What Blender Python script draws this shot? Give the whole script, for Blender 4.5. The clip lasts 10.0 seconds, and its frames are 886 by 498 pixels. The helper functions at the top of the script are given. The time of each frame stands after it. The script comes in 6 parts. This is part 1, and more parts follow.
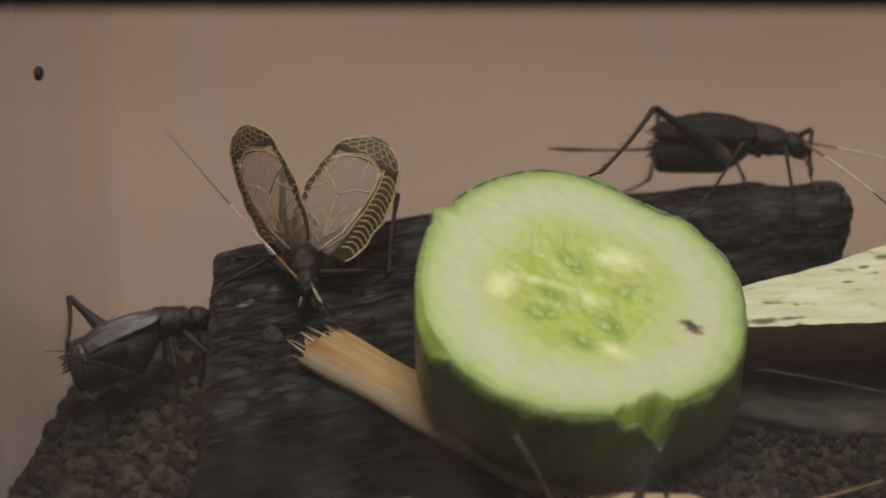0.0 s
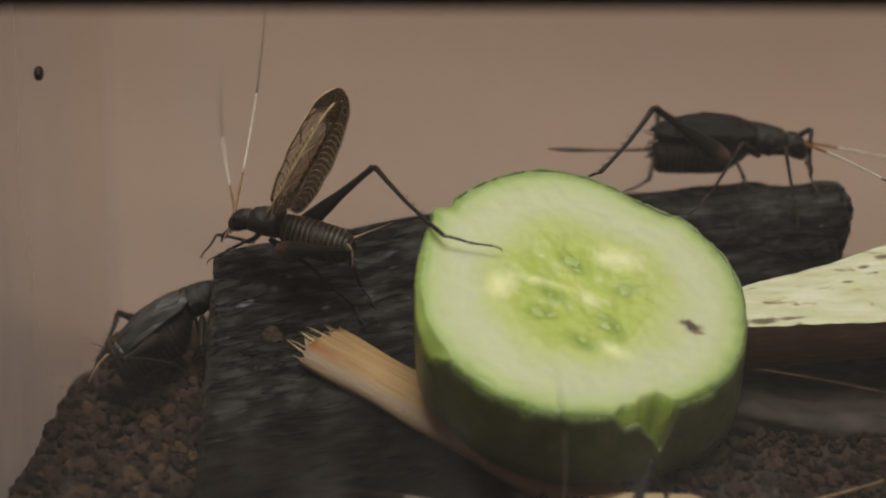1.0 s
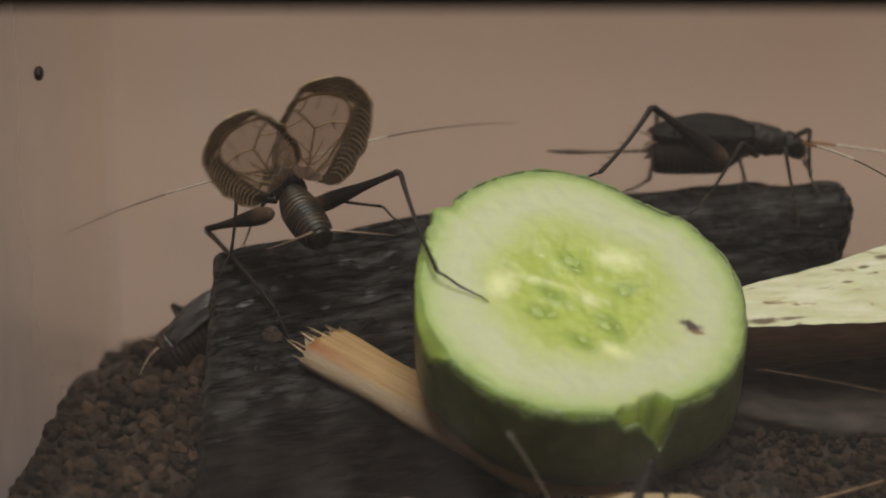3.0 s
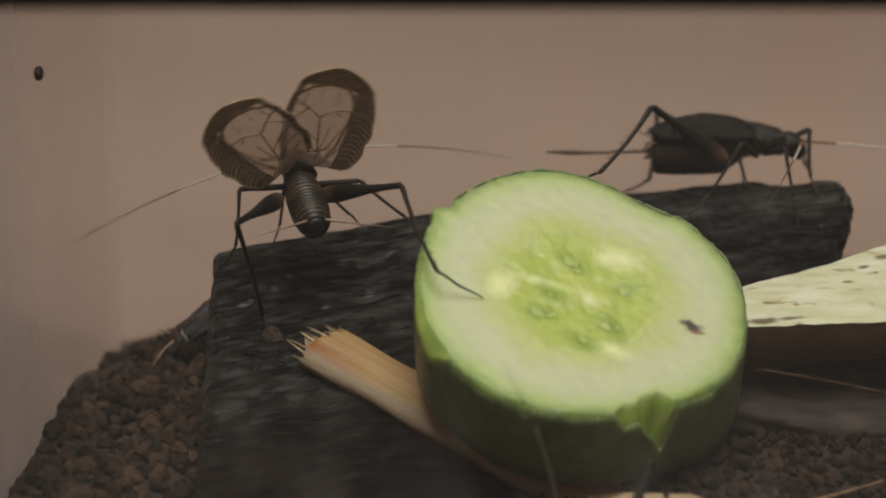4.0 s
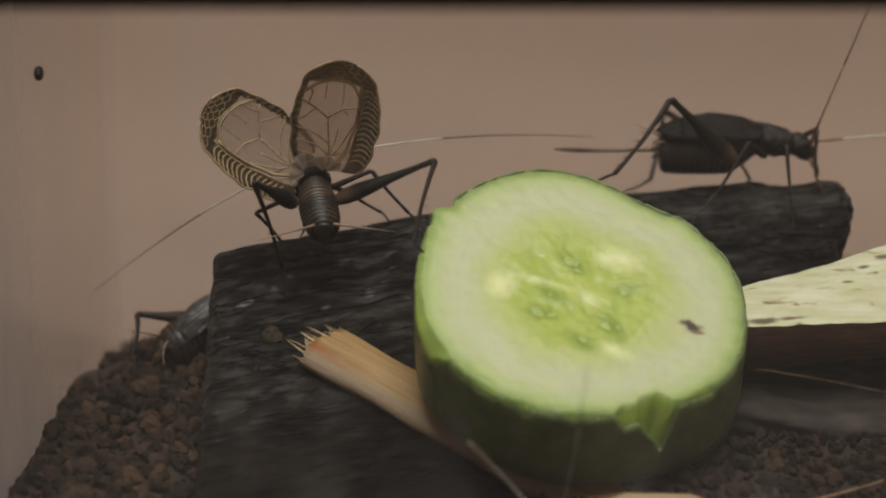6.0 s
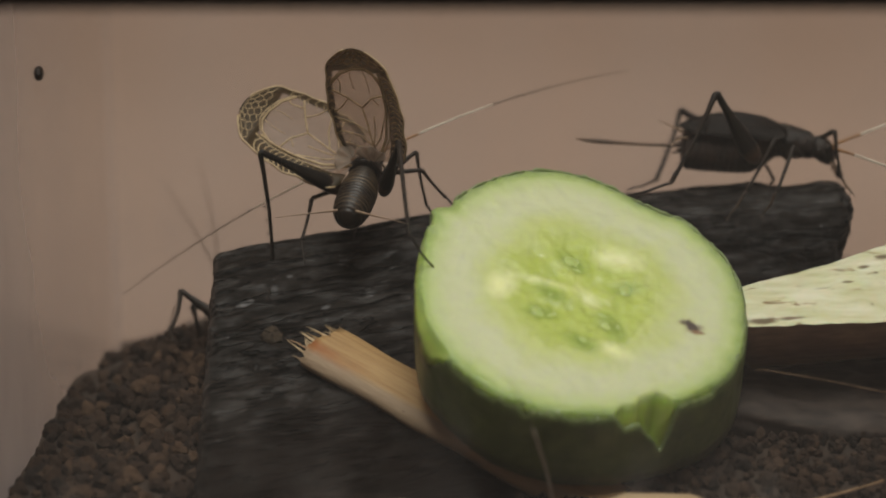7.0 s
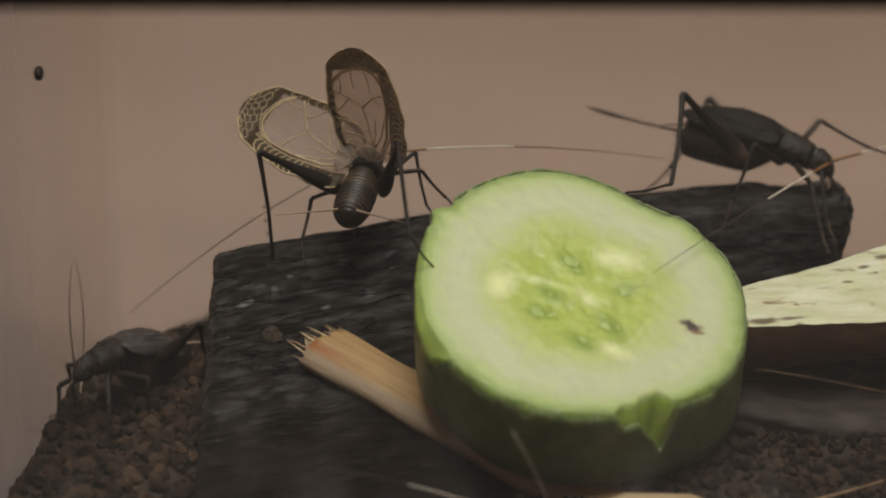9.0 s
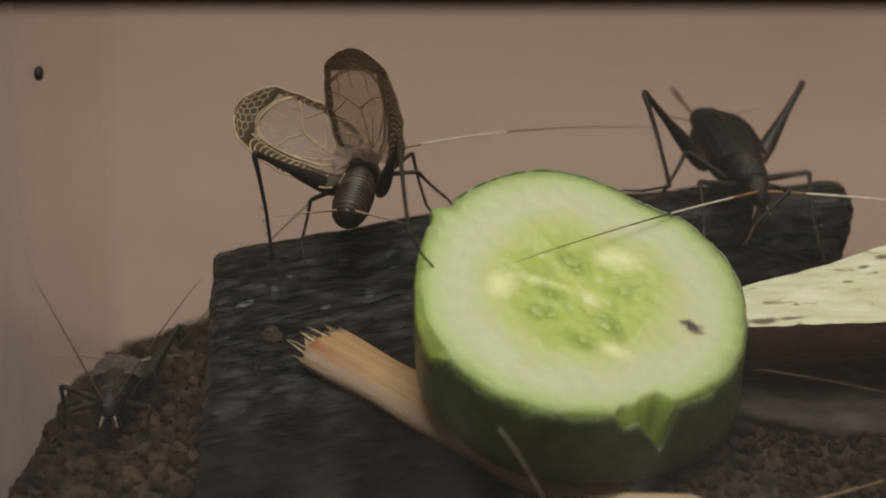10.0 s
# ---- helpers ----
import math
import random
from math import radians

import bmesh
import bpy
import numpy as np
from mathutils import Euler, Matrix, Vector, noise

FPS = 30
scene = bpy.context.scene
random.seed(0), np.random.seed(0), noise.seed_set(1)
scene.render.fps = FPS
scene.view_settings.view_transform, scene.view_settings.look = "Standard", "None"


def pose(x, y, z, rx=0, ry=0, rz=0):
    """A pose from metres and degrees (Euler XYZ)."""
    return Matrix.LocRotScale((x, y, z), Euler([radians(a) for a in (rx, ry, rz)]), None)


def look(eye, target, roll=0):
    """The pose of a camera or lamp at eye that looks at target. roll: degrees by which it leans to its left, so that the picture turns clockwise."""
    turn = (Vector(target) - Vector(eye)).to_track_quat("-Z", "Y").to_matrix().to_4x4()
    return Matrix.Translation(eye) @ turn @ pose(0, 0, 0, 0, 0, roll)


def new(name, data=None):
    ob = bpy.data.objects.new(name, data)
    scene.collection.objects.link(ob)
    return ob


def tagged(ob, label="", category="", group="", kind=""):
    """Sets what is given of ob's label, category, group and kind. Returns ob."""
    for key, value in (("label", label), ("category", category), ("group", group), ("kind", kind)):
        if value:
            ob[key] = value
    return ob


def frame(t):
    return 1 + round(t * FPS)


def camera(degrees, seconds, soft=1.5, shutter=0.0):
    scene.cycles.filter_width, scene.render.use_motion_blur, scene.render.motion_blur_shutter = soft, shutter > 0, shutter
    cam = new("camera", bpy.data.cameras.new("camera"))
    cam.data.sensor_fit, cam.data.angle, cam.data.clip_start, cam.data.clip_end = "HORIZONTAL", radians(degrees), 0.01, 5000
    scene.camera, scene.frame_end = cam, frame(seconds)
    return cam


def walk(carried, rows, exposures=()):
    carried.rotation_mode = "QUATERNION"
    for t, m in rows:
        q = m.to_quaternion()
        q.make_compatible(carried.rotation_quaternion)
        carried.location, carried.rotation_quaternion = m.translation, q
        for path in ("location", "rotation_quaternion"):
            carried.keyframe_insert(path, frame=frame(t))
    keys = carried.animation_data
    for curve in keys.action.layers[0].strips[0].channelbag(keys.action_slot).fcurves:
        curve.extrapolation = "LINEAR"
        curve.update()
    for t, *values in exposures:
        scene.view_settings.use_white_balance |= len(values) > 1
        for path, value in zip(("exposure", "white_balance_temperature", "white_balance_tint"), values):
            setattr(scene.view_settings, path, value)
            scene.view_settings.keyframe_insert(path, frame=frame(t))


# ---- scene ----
# The camera stands still before the tank.
cam = camera(22.62, 10.0, soft=2.0, shutter=0.5)
cam.data.dof.use_dof, cam.data.dof.focus_distance, cam.data.dof.aperture_fstop = True, 0.262, 17.0
EYE = (0.0, -0.24257, 0.06048)
walk(cam, [(0.0, look(EYE, (0, 0, 0))), (10.0, look(EYE, (0, 0, 0)))])

# ---- light: a dim room, a wide daylight-coloured lamp above the tank ----
world = bpy.data.worlds.new("room_air")
scene.world = world
world.use_nodes = True
world.node_tree.nodes["Background"].inputs[0].default_value = (0.85, 0.9, 1.0, 1)
world.node_tree.nodes["Background"].inputs[1].default_value = 0.05
scene.view_settings.exposure = 0.0


def lamp(name, at, to, size, watts, colour):
    data = bpy.data.lights.new(name, "AREA")
    data.shape, data.size, data.energy, data.color = "DISK", size, watts, colour
    ob = new(name, data)
    ob.matrix_world = look(at, to)
    return ob


lamp("ceiling_lamp", (0.03, -0.34, 0.85), (0.01, 0.02, -0.02), 0.6, 8.5, (0.985, 0.96, 0.872))

MM = 0.001


# ---- materials ----
def mat(name, rough=0.6, spec=0.5):
    m = bpy.data.materials.new(name)
    m.use_nodes = True
    b = m.node_tree.nodes["Principled BSDF"]
    b.inputs["Roughness"].default_value = rough
    b.inputs["Specular IOR Level"].default_value = spec
    return m, m.node_tree, b


def link(tree, a, b):
    tree.links.new(a, b)


def coords(tree, scale=(1, 1, 1), out="Object"):
    """Object coordinates in millimetres, stretched."""
    tc = tree.nodes.new("ShaderNodeTexCoord")
    mp = tree.nodes.new("ShaderNodeMapping")
    mp.inputs["Scale"].default_value = [1000 * s for s in scale]
    link(tree, tc.outputs[out], mp.inputs["Vector"])
    return mp.outputs["Vector"]


def noise_tex(tree, vec, scale, detail=4, rough=0.6, distortion=0.0):
    n = tree.nodes.new("ShaderNodeTexNoise")
    n.inputs["Scale"].default_value, n.inputs["Detail"].default_value = scale, detail
    n.inputs["Roughness"].default_value, n.inputs["Distortion"].default_value = rough, distortion
    link(tree, vec, n.inputs["Vector"])
    return n.outputs["Fac"]


def ramp(tree, fac, stops):
    r = tree.nodes.new("ShaderNodeValToRGB")
    els = r.color_ramp.elements
    while len(els) < len(stops):
        els.new(0.5)
    for e, (p, c) in zip(els, stops):
        e.position, e.color = p, (*c, 1)
    link(tree, fac, r.inputs[0])
    return r.outputs[0]


def mix(tree, fac, a, b, mode="MIX"):
    m = tree.nodes.new("ShaderNodeMix")
    m.data_type, m.blend_type = "RGBA", mode
    for sock, val in ((m.inputs[0], fac), (m.inputs[6], a), (m.inputs[7], b)):
        if isinstance(val, (int, float)):
            sock.default_value = val
        elif isinstance(val, tuple):
            sock.default_value = (*val, 1)
        else:
            link(tree, val, sock)
    return m.outputs[2]


def maths(tree, op, a, b=0.0, clamp=False):
    m = tree.nodes.new("ShaderNodeMath")
    m.operation, m.use_clamp = op, clamp
    for sock, val in zip(m.inputs, (a, b)):
        if isinstance(val, (int, float)):
            sock.default_value = val
        else:
            link(tree, val, sock)
    return m.outputs[0]


def bump(tree, bsdf, height, strength=0.5, dist=0.2):
    b = tree.nodes.new("ShaderNodeBump")
    b.inputs["Strength"].default_value, b.inputs["Distance"].default_value = strength, dist * MM
    link(tree, height, b.inputs["Height"])
    link(tree, b.outputs[0], bsdf.inputs["Normal"])


def stain(t, col, vec, rough, at, turn, size, colour, most=0.85, soft=0.5):
    """Mixes an uneven oval stain into a colour; millimetres and degrees."""
    mp = t.nodes.new("ShaderNodeMapping")
    mp.vector_type = "TEXTURE"
    mp.inputs["Location"].default_value = (*at, 0)
    mp.inputs["Rotation"].default_value = (0, 0, radians(turn))
    mp.inputs["Scale"].default_value = (*size, 4.0)
    link(t, vec, mp.inputs["Vector"])
    d = t.nodes.new("ShaderNodeVectorMath")
    d.operation = "LENGTH"
    link(t, mp.outputs["Vector"], d.inputs[0])
    near = maths(t, "ADD", d.outputs["Value"], maths(t, "MULTIPLY", maths(t, "SUBTRACT", rough, 0.5), 1.6))
    return mix(t, ramp(t, near, [(1.0 - soft, (most,) * 3), (1.0 + soft * 0.5, (0, 0, 0))]), col, colour)


def mat_charcoal(name, flecks=(), dusty=0.0, worn_end=False, ash=0.58):
    """Charred wood: smooth dull plates parted by short cracks along the grain, ash flecks, an ash-worn end, darker matt
    brown low down.
    """
    m, t, b = mat(name, 0.5, 0.35)
    v = coords(t)
    g = noise_tex(t, coords(t, (0.22, 1.0, 1.0)), 0.7, 6, 0.6, 0.5)
    fine = noise_tex(t, coords(t, (0.4, 1, 1)), 2.4, 5, 0.6, 0.4)
    wide = noise_tex(t, v, 0.16, 3)
    col = ramp(t, g, [(0.32, (0.0045, 0.0038, 0.0033)), (0.5, (0.0105, 0.0092, 0.0082)), (0.7, (0.020, 0.0178, 0.0163))])
    col = mix(t, ramp(t, wide, [(0.42, (0, 0, 0)), (0.7, (0.5,) * 3)]), col, (0.016, 0.0118, 0.009))
    pale = ramp(t, noise_tex(t, coords(t, (0.5, 1, 1)), 0.7, 5, 0.7), [(ash, (0, 0, 0)), (ash + 0.10, (0.6,) * 3)])
    col = mix(t, pale, col, (0.034, 0.0325, 0.0325))
    speck = ramp(t, noise_tex(t, coords(t, (0.8, 1, 1)), 1.7, 2, 0.5), [(0.735, (0, 0, 0)), (0.76, (0.8,) * 3)])
    col = mix(t, speck, col, (0.26, 0.26, 0.27))
    torn = noise_tex(t, coords(t, (0.7, 1, 1)), 2.2, 5, 0.8)
    for at, turn, size, deep in flecks:
        col = stain(t, col, v, torn, at, turn, size, (0.17, 0.17, 0.175), deep, 0.75)
    split = noise_tex(t, coords(t, (0.17, 1, 1)), 0.36, 5, 0.6, 0.9)
    long_split = maths(t, "ABSOLUTE", maths(t, "SUBTRACT", noise_tex(t, coords(t, (0.12, 1, 1)), 0.30, 4, 0.55, 0.7), 0.5))
    gap = maths(t, "MAXIMUM", ramp(t, split, [(0.375, (1,) * 3), (0.415, (0, 0, 0))]), ramp(t, long_split, [(0.008, (0.85,) * 3), (0.022, (0, 0, 0))]))
    col = mix(t, gap, col, (0.002, 0.0018, 0.0016))
    sep = t.nodes.new("ShaderNodeSeparateXYZ")
    link(t, v, sep.inputs[0])
    if worn_end:
        end = maths(t, "DIVIDE", maths(t, "SUBTRACT", 1.5, maths(t, "ADD", maths(t, "SUBTRACT", sep.outputs[0], maths(t, "MULTIPLY", sep.outputs[1], 0.33)), maths(t, "MULTIPLY", g, 1.4))), 0.8, True)
        col = mix(t, maths(t, "MULTIPLY", end, 0.8), col, (0.048, 0.038, 0.033))
    # darker brown with less gloss towards the lower end, uneven border
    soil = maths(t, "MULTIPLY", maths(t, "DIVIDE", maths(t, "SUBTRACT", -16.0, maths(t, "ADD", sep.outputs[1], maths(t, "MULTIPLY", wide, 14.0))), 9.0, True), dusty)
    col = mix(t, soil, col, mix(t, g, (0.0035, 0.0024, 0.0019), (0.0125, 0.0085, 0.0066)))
    link(t, col, b.inputs["Base Color"])
    plate = noise_tex(t, coords(t, (0.38, 1, 1)), 0.6, 4, 0.6, 0.5)
    link(t, ramp(t, plate, [(0.42, (0.75,) * 3), (0.62, (0.42,) * 3)]), b.inputs["Roughness"])
    link(t, maths(t, "MULTIPLY", ramp(t, plate, [(0.45, (0.08,) * 3), (0.62, (0.36,) * 3)]), maths(t, "SUBTRACT", 1.0, soil)), b.inputs["Specular IOR Level"])
    high = maths(t, "ADD", maths(t, "MULTIPLY", g, 0.6), maths(t, "MULTIPLY", fine, 0.28))
    bump(t, b, maths(t, "SUBTRACT", high, maths(t, "MULTIPLY", gap, 0.5)), 0.9, 0.9)
    return m


SEEDS = ((-1.5, 4.2, -25, 0.95), (-3.0, -1.6, -20, 1.0), (-3.8, -4.9, 10, 0.85), (4.4, -3.8, -45, 1.1), (1.6, -7.5, -5, 1.0), (5.2, 3.0, 35, 0.8))
# pale pulp between the seeds, the first two also painted-in wet highlights: place, turn, half length and half width
PULPS_AND_GLINTS = ((-8.7, -2.6, 70, 3.2, 2.2), (3.4, 7.1, 10, 3.8, 2.3), (-4.2, -0.1, 6, 4.4, 1.0), (1.0, -0.4, -30, 2.6, 1.3), (5.2, -7.2, 0, 3.0, 1.5))


def mat_flesh():
    """Cut cucumber: pale ring, greener towards the rind, wet green seed core; local z is the slice's axis."""
    m, t, b = mat("cucumber_flesh", 0.32, 0.5)
    tc = coords(t)
    rim = t.nodes.new("ShaderNodeAttribute")
    rim.attribute_name = "rim"
    wob = noise_tex(t, tc, 0.16, 3)
    r = maths(t, "ADD", rim.outputs["Fac"], maths(t, "MULTIPLY", maths(t, "SUBTRACT", wob, 0.5), 0.30))
    col = ramp(t, r, [(0.0, (0.50, 0.58, 0.16)), (0.24, (0.425, 0.525, 0.11)), (0.38, (0.44, 0.535, 0.12)), (0.52, (0.495, 0.565, 0.215)), (0.68, (0.55, 0.595, 0.385)), (1.05, (0.53, 0.585, 0.35))])
    edge = maths(t, "ADD", rim.outputs["Fac"], maths(t, "MULTIPLY", maths(t, "SUBTRACT", noise_tex(t, tc, 0.5, 3), 0.5), 0.09))
    col = mix(t, ramp(t, edge, [(0.80, (0, 0, 0)), (0.965, (0.85,) * 3)]), col, (0.36, 0.49, 0.12))
    col = mix(t, ramp(t, edge, [(0.90, (0, 0, 0)), (0.99, (0.85,) * 3)]), col, (0.16, 0.26, 0.055))
    low = t.nodes.new("ShaderNodeSeparateXYZ")
    link(t, tc, low.inputs[0])
    cut = maths(t, "DIVIDE", maths(t, "SUBTRACT", -0.25, low.outputs[2]), 0.9, True)
    col = mix(t, cut, col, (0.42, 0.58, 0.10))
    fine = noise_tex(t, tc, 1.6, 5, 0.7)
    blot = noise_tex(t, tc, 0.38, 4, 0.6)
    col = mix(t, ramp(t, fine, [(0.35, (0, 0, 0)), (0.75, (0.16,) * 3)]), col, (0.62, 0.66, 0.48))
    col = mix(t, ramp(t, blot, [(0.52, (0, 0, 0)), (0.72, (0.28,) * 3)]), col, (0.44, 0.53, 0.16))
    # pale pulp, plus two wet highlights put into the flesh colour
    for sx, sy, turn, ln, wd in PULPS_AND_GLINTS:
        mp = t.nodes.new("ShaderNodeMapping")
        mp.vector_type = "TEXTURE"
        mp.inputs["Location"].default_value = (sx, sy, 0)
        mp.inputs["Rotation"].default_value = (0, 0, radians(turn))
        mp.inputs["Scale"].default_value = (ln, wd, 4.0)
        link(t, tc, mp.inputs["Vector"])
        d = t.nodes.new("ShaderNodeVectorMath")
        d.operation = "LENGTH"
        link(t, mp.outputs["Vector"], d.inputs[0])
        near = maths(t, "ADD", d.outputs["Value"], maths(t, "MULTIPLY", maths(t, "SUBTRACT", blot, 0.5), 0.9))
        col = mix(t, ramp(t, near, [(0.2, (min(0.9, 0.26 + 0.30 * wd),) * 3), (1.3, (0, 0, 0))]), col, (0.80, 0.84, 0.50))
    for sx, sy, turn, size in SEEDS:
        mp = t.nodes.new("ShaderNodeMapping")
        mp.vector_type = "TEXTURE"
        mp.inputs["Location"].default_value = (sx, sy, 0)
        mp.inputs["Rotation"].default_value = (0, 0, radians(turn))
        mp.inputs["Scale"].default_value = (3.0 * size, 1.7 * size, 4.0)
        link(t, tc, mp.inputs["Vector"])
        d = t.nodes.new("ShaderNodeVectorMath")
        d.operation = "LENGTH"
        link(t, mp.outputs["Vector"], d.inputs[0])
        near = maths(t, "ADD", d.outputs["Value"], maths(t, "MULTIPLY", maths(t, "SUBTRACT", blot, 0.5), 0.8))
        col = mix(t, ramp(t, near, [(0.2, (0.85,) * 3), (1.25, (0, 0, 0))]), col, (0.26, 0.37, 0.085))
    torn = noise_tex(t, tc, 0.9, 3, 0.6)
    col = stain(t, col, tc, torn, (13.3, 0.0), -12, (1.9, 1.25), (0.26, 0.20, 0.11), 0.75, 0.7)
    col = stain(t, col, tc, torn, (13.1, 0.2), -14, (1.25, 0.75), (0.055, 0.036, 0.034), 0.95, 0.45)
    col = stain(t, col, tc, torn, (14.1, -0.55), 12, (0.9, 0.4), (0.20, 0.085, 0.035), 0.8, 0.5)
    link(t, col, b.inputs["Base Color"])
    core = ramp(t, r, [(0.38, (1, 1, 1)), (0.58, (0, 0, 0))])
    link(t, mix(t, core, ramp(t, blot, [(0.35, (0.3,) * 3), (0.65, (0.55,) * 3)]), (0.16, 0.16, 0.16)), b.inputs["Roughness"])
    b.inputs["Subsurface Weight"].default_value = 0.85
    b.inputs["Subsurface Radius"].default_value = (0.9, 1.0, 0.35)
    b.inputs["Subsurface Scale"].default_value = 0.003
    wet = maths(t, "MULTIPLY", noise_tex(t, tc, 0.75, 3, 0.55), maths(t, "ADD", maths(t, "MULTIPLY", core, 0.7), 0.3))
    bump(t, b, maths(t, "ADD", fine, wet), 0.4, 0.3)
    return m


def mat_rind():
    m, t, b = mat("cucumber_rind", 0.38, 0.5)
    v = coords(t)
    col = ramp(t, noise_tex(t, v, 0.35, 5, 0.65), [(0.3, (0.105, 0.145, 0.052)), (0.6, (0.160, 0.215, 0.078)), (0.85, (0.22, 0.285, 0.105))])
    link(t, col, b.inputs["Base Color"])
    bump(t, b, noise_tex(t, v, 0.9, 4), 0.5, 0.3)
    return m


def mat_seed():
    m, t, b = mat("wet_seed", 0.33, 0.5)
    v = coords(t)
    link(t, ramp(t, noise_tex(t, v, 0.7, 3), [(0.3, (0.36, 0.47, 0.125)), (0.7, (0.46, 0.56, 0.20))]), b.inputs["Base Color"])
    b.inputs["Subsurface Weight"].default_value = 0.3
    b.inputs["Subsurface Scale"].default_value = 0.001
    bump(t, b, noise_tex(t, v, 1.5, 3), 0.4, 0.2)
    return m


def mat_streaky(name, dark, mid, light, stretch, rough=0.6, strength=0.4, scale=1.2):
    m, t, b = mat(name, rough)
    v = coords(t, stretch)
    g = noise_tex(t, v, scale, 6, 0.65)
    big = noise_tex(t, coords(t), 0.18, 3)
    col = ramp(t, g, [(0.28, dark), (0.52, mid), (0.78, light)])
    col = mix(t, ramp(t, big, [(0.45, (0, 0, 0)), (0.8, (0.55,) * 3)]), col, dark)
    link(t, col, b.inputs["Base Color"])
    bump(t, b, g, strength, 0.2)
    return m


def mat_eggplant():
    m, t, b = mat("eggplant_flesh", 0.5)
    v = coords(t)
    base = ramp(t, noise_tex(t, coords(t, (0.3, 1, 1)), 0.5, 5), [(0.3, (0.46, 0.47, 0.26)), (0.52, (0.60, 0.61, 0.43)), (0.75, (0.72, 0.72, 0.60))])
    base = mix(t, ramp(t, noise_tex(t, v, 0.15, 2), [(0.5, (0, 0, 0)), (0.75, (0.5,) * 3)]), base, (0.52, 0.56, 0.24))
    spot = ramp(t, noise_tex(t, coords(t, (0.34, 1, 1)), 0.62, 4, 0.6, 0.5), [(0.60, (0, 0, 0)), (0.67, (0.8,) * 3)])
    col = mix(t, spot, base, (0.16, 0.085, 0.03))
    torn = noise_tex(t, coords(t, (0.6, 1, 1)), 0.9, 4, 0.65)
    for at, turn, size, deep in (((4.2, 1.0), 3, (2.2, 0.75), 0.9), ((7.2, 1.5), 8, (2.0, 0.45), 0.8), ((17.3, 13.5), 10, (1.0, 0.6), 0.85), ((18.4, 11.8), -5, (0.55, 0.45), 0.85),
                                 ((19.9, 16.2), 15, (1.3, 0.8), 0.85), ((14.8, 9.6), 8, (0.9, 0.35), 0.75), ((11.6, 8.2), 8, (1.4, 0.25), 0.5), ((17.0, 4.0), 0, (0.3, 0.25), 0.7)):
        col = stain(t, col, v, torn, at, turn, size, (0.085, 0.05, 0.022), deep, 0.55)
    link(t, col, b.inputs["Base Color"])
    b.inputs["Subsurface Weight"].default_value = 0.15
    b.inputs["Subsurface Scale"].default_value = 0.001
    bump(t, b, noise_tex(t, v, 1.2, 5), 0.5, 0.25)
    return m


def mat_grains(name, lo, mid, hi, island=False):
    """Baked-clay grain: each one with a tone of its own."""
    m, t, b = mat(name, 0.9, 0.2)
    if island:
        rnd = t.nodes.new("ShaderNodeNewGeometry").outputs["Random Per Island"]
    else:
        rnd = t.nodes.new("ShaderNodeObjectInfo").outputs["Random"]
    col = ramp(t, rnd, [(0.0, lo), (0.5, mid), (1.0, hi)])
    v = coords(t)
    f = noise_tex(t, v, 1.3, 5, 0.7)
    col = mix(t, ramp(t, f, [(0.3, (0, 0, 0)), (0.75, (0.6,) * 3)]), col, lo)
    link(t, col, b.inputs["Base Color"])
    bump(t, b, f, 0.7, 0.3)
    return m


def mat_chitin(name, dark, light, rough=0.38, scale=0.7, stretch=(1, 1, 1), relief=0.35, spec=0.5):
    m, t, b = mat(name, rough, spec)
    v = coords(t, stretch)
    f = noise_tex(t, v, scale, 4)
    link(t, ramp(t, f, [(0.35, dark), (0.75, light)]), b.inputs["Base Color"])
    bump(t, b, noise_tex(t, v, 3.0, 4), relief, 0.08 if relief < 0.5 else 0.25)
    return m


def mat_membrane(name, colour, clear, scale=0.8):
    """Thin wing skin: part clear, part tinted, with a soft gloss."""
    m, t, b = mat(name, 0.42, 0.22)
    f = noise_tex(t, coords(t), scale, 4)
    link(t, mix(t, f, colour, tuple(c * 0.6 for c in colour)), b.inputs["Base Color"])
    clear_node = t.nodes.new("ShaderNodeBsdfTransparent")
    clear_node.inputs[0].default_value = (0.95, 0.9, 0.85, 1)
    mx = t.nodes.new("ShaderNodeMixShader")
    mx.inputs[0].default_value = 1 - clear
    link(t, clear_node.outputs[0], mx.inputs[1])
    thin = t.nodes.new("ShaderNodeBsdfTranslucent")
    thin.inputs[0].default_value = (*colour, 1)
    body = t.nodes.new("ShaderNodeMixShader")
    body.inputs[0].default_value = 0.45
    link(t, b.outputs[0], body.inputs[1])
    link(t, thin.outputs[0], body.inputs[2])
    link(t, body.outputs[0], mx.inputs[2])
    link(t, mx.outputs[0], t.nodes["Material Output"].inputs[0])
    return m


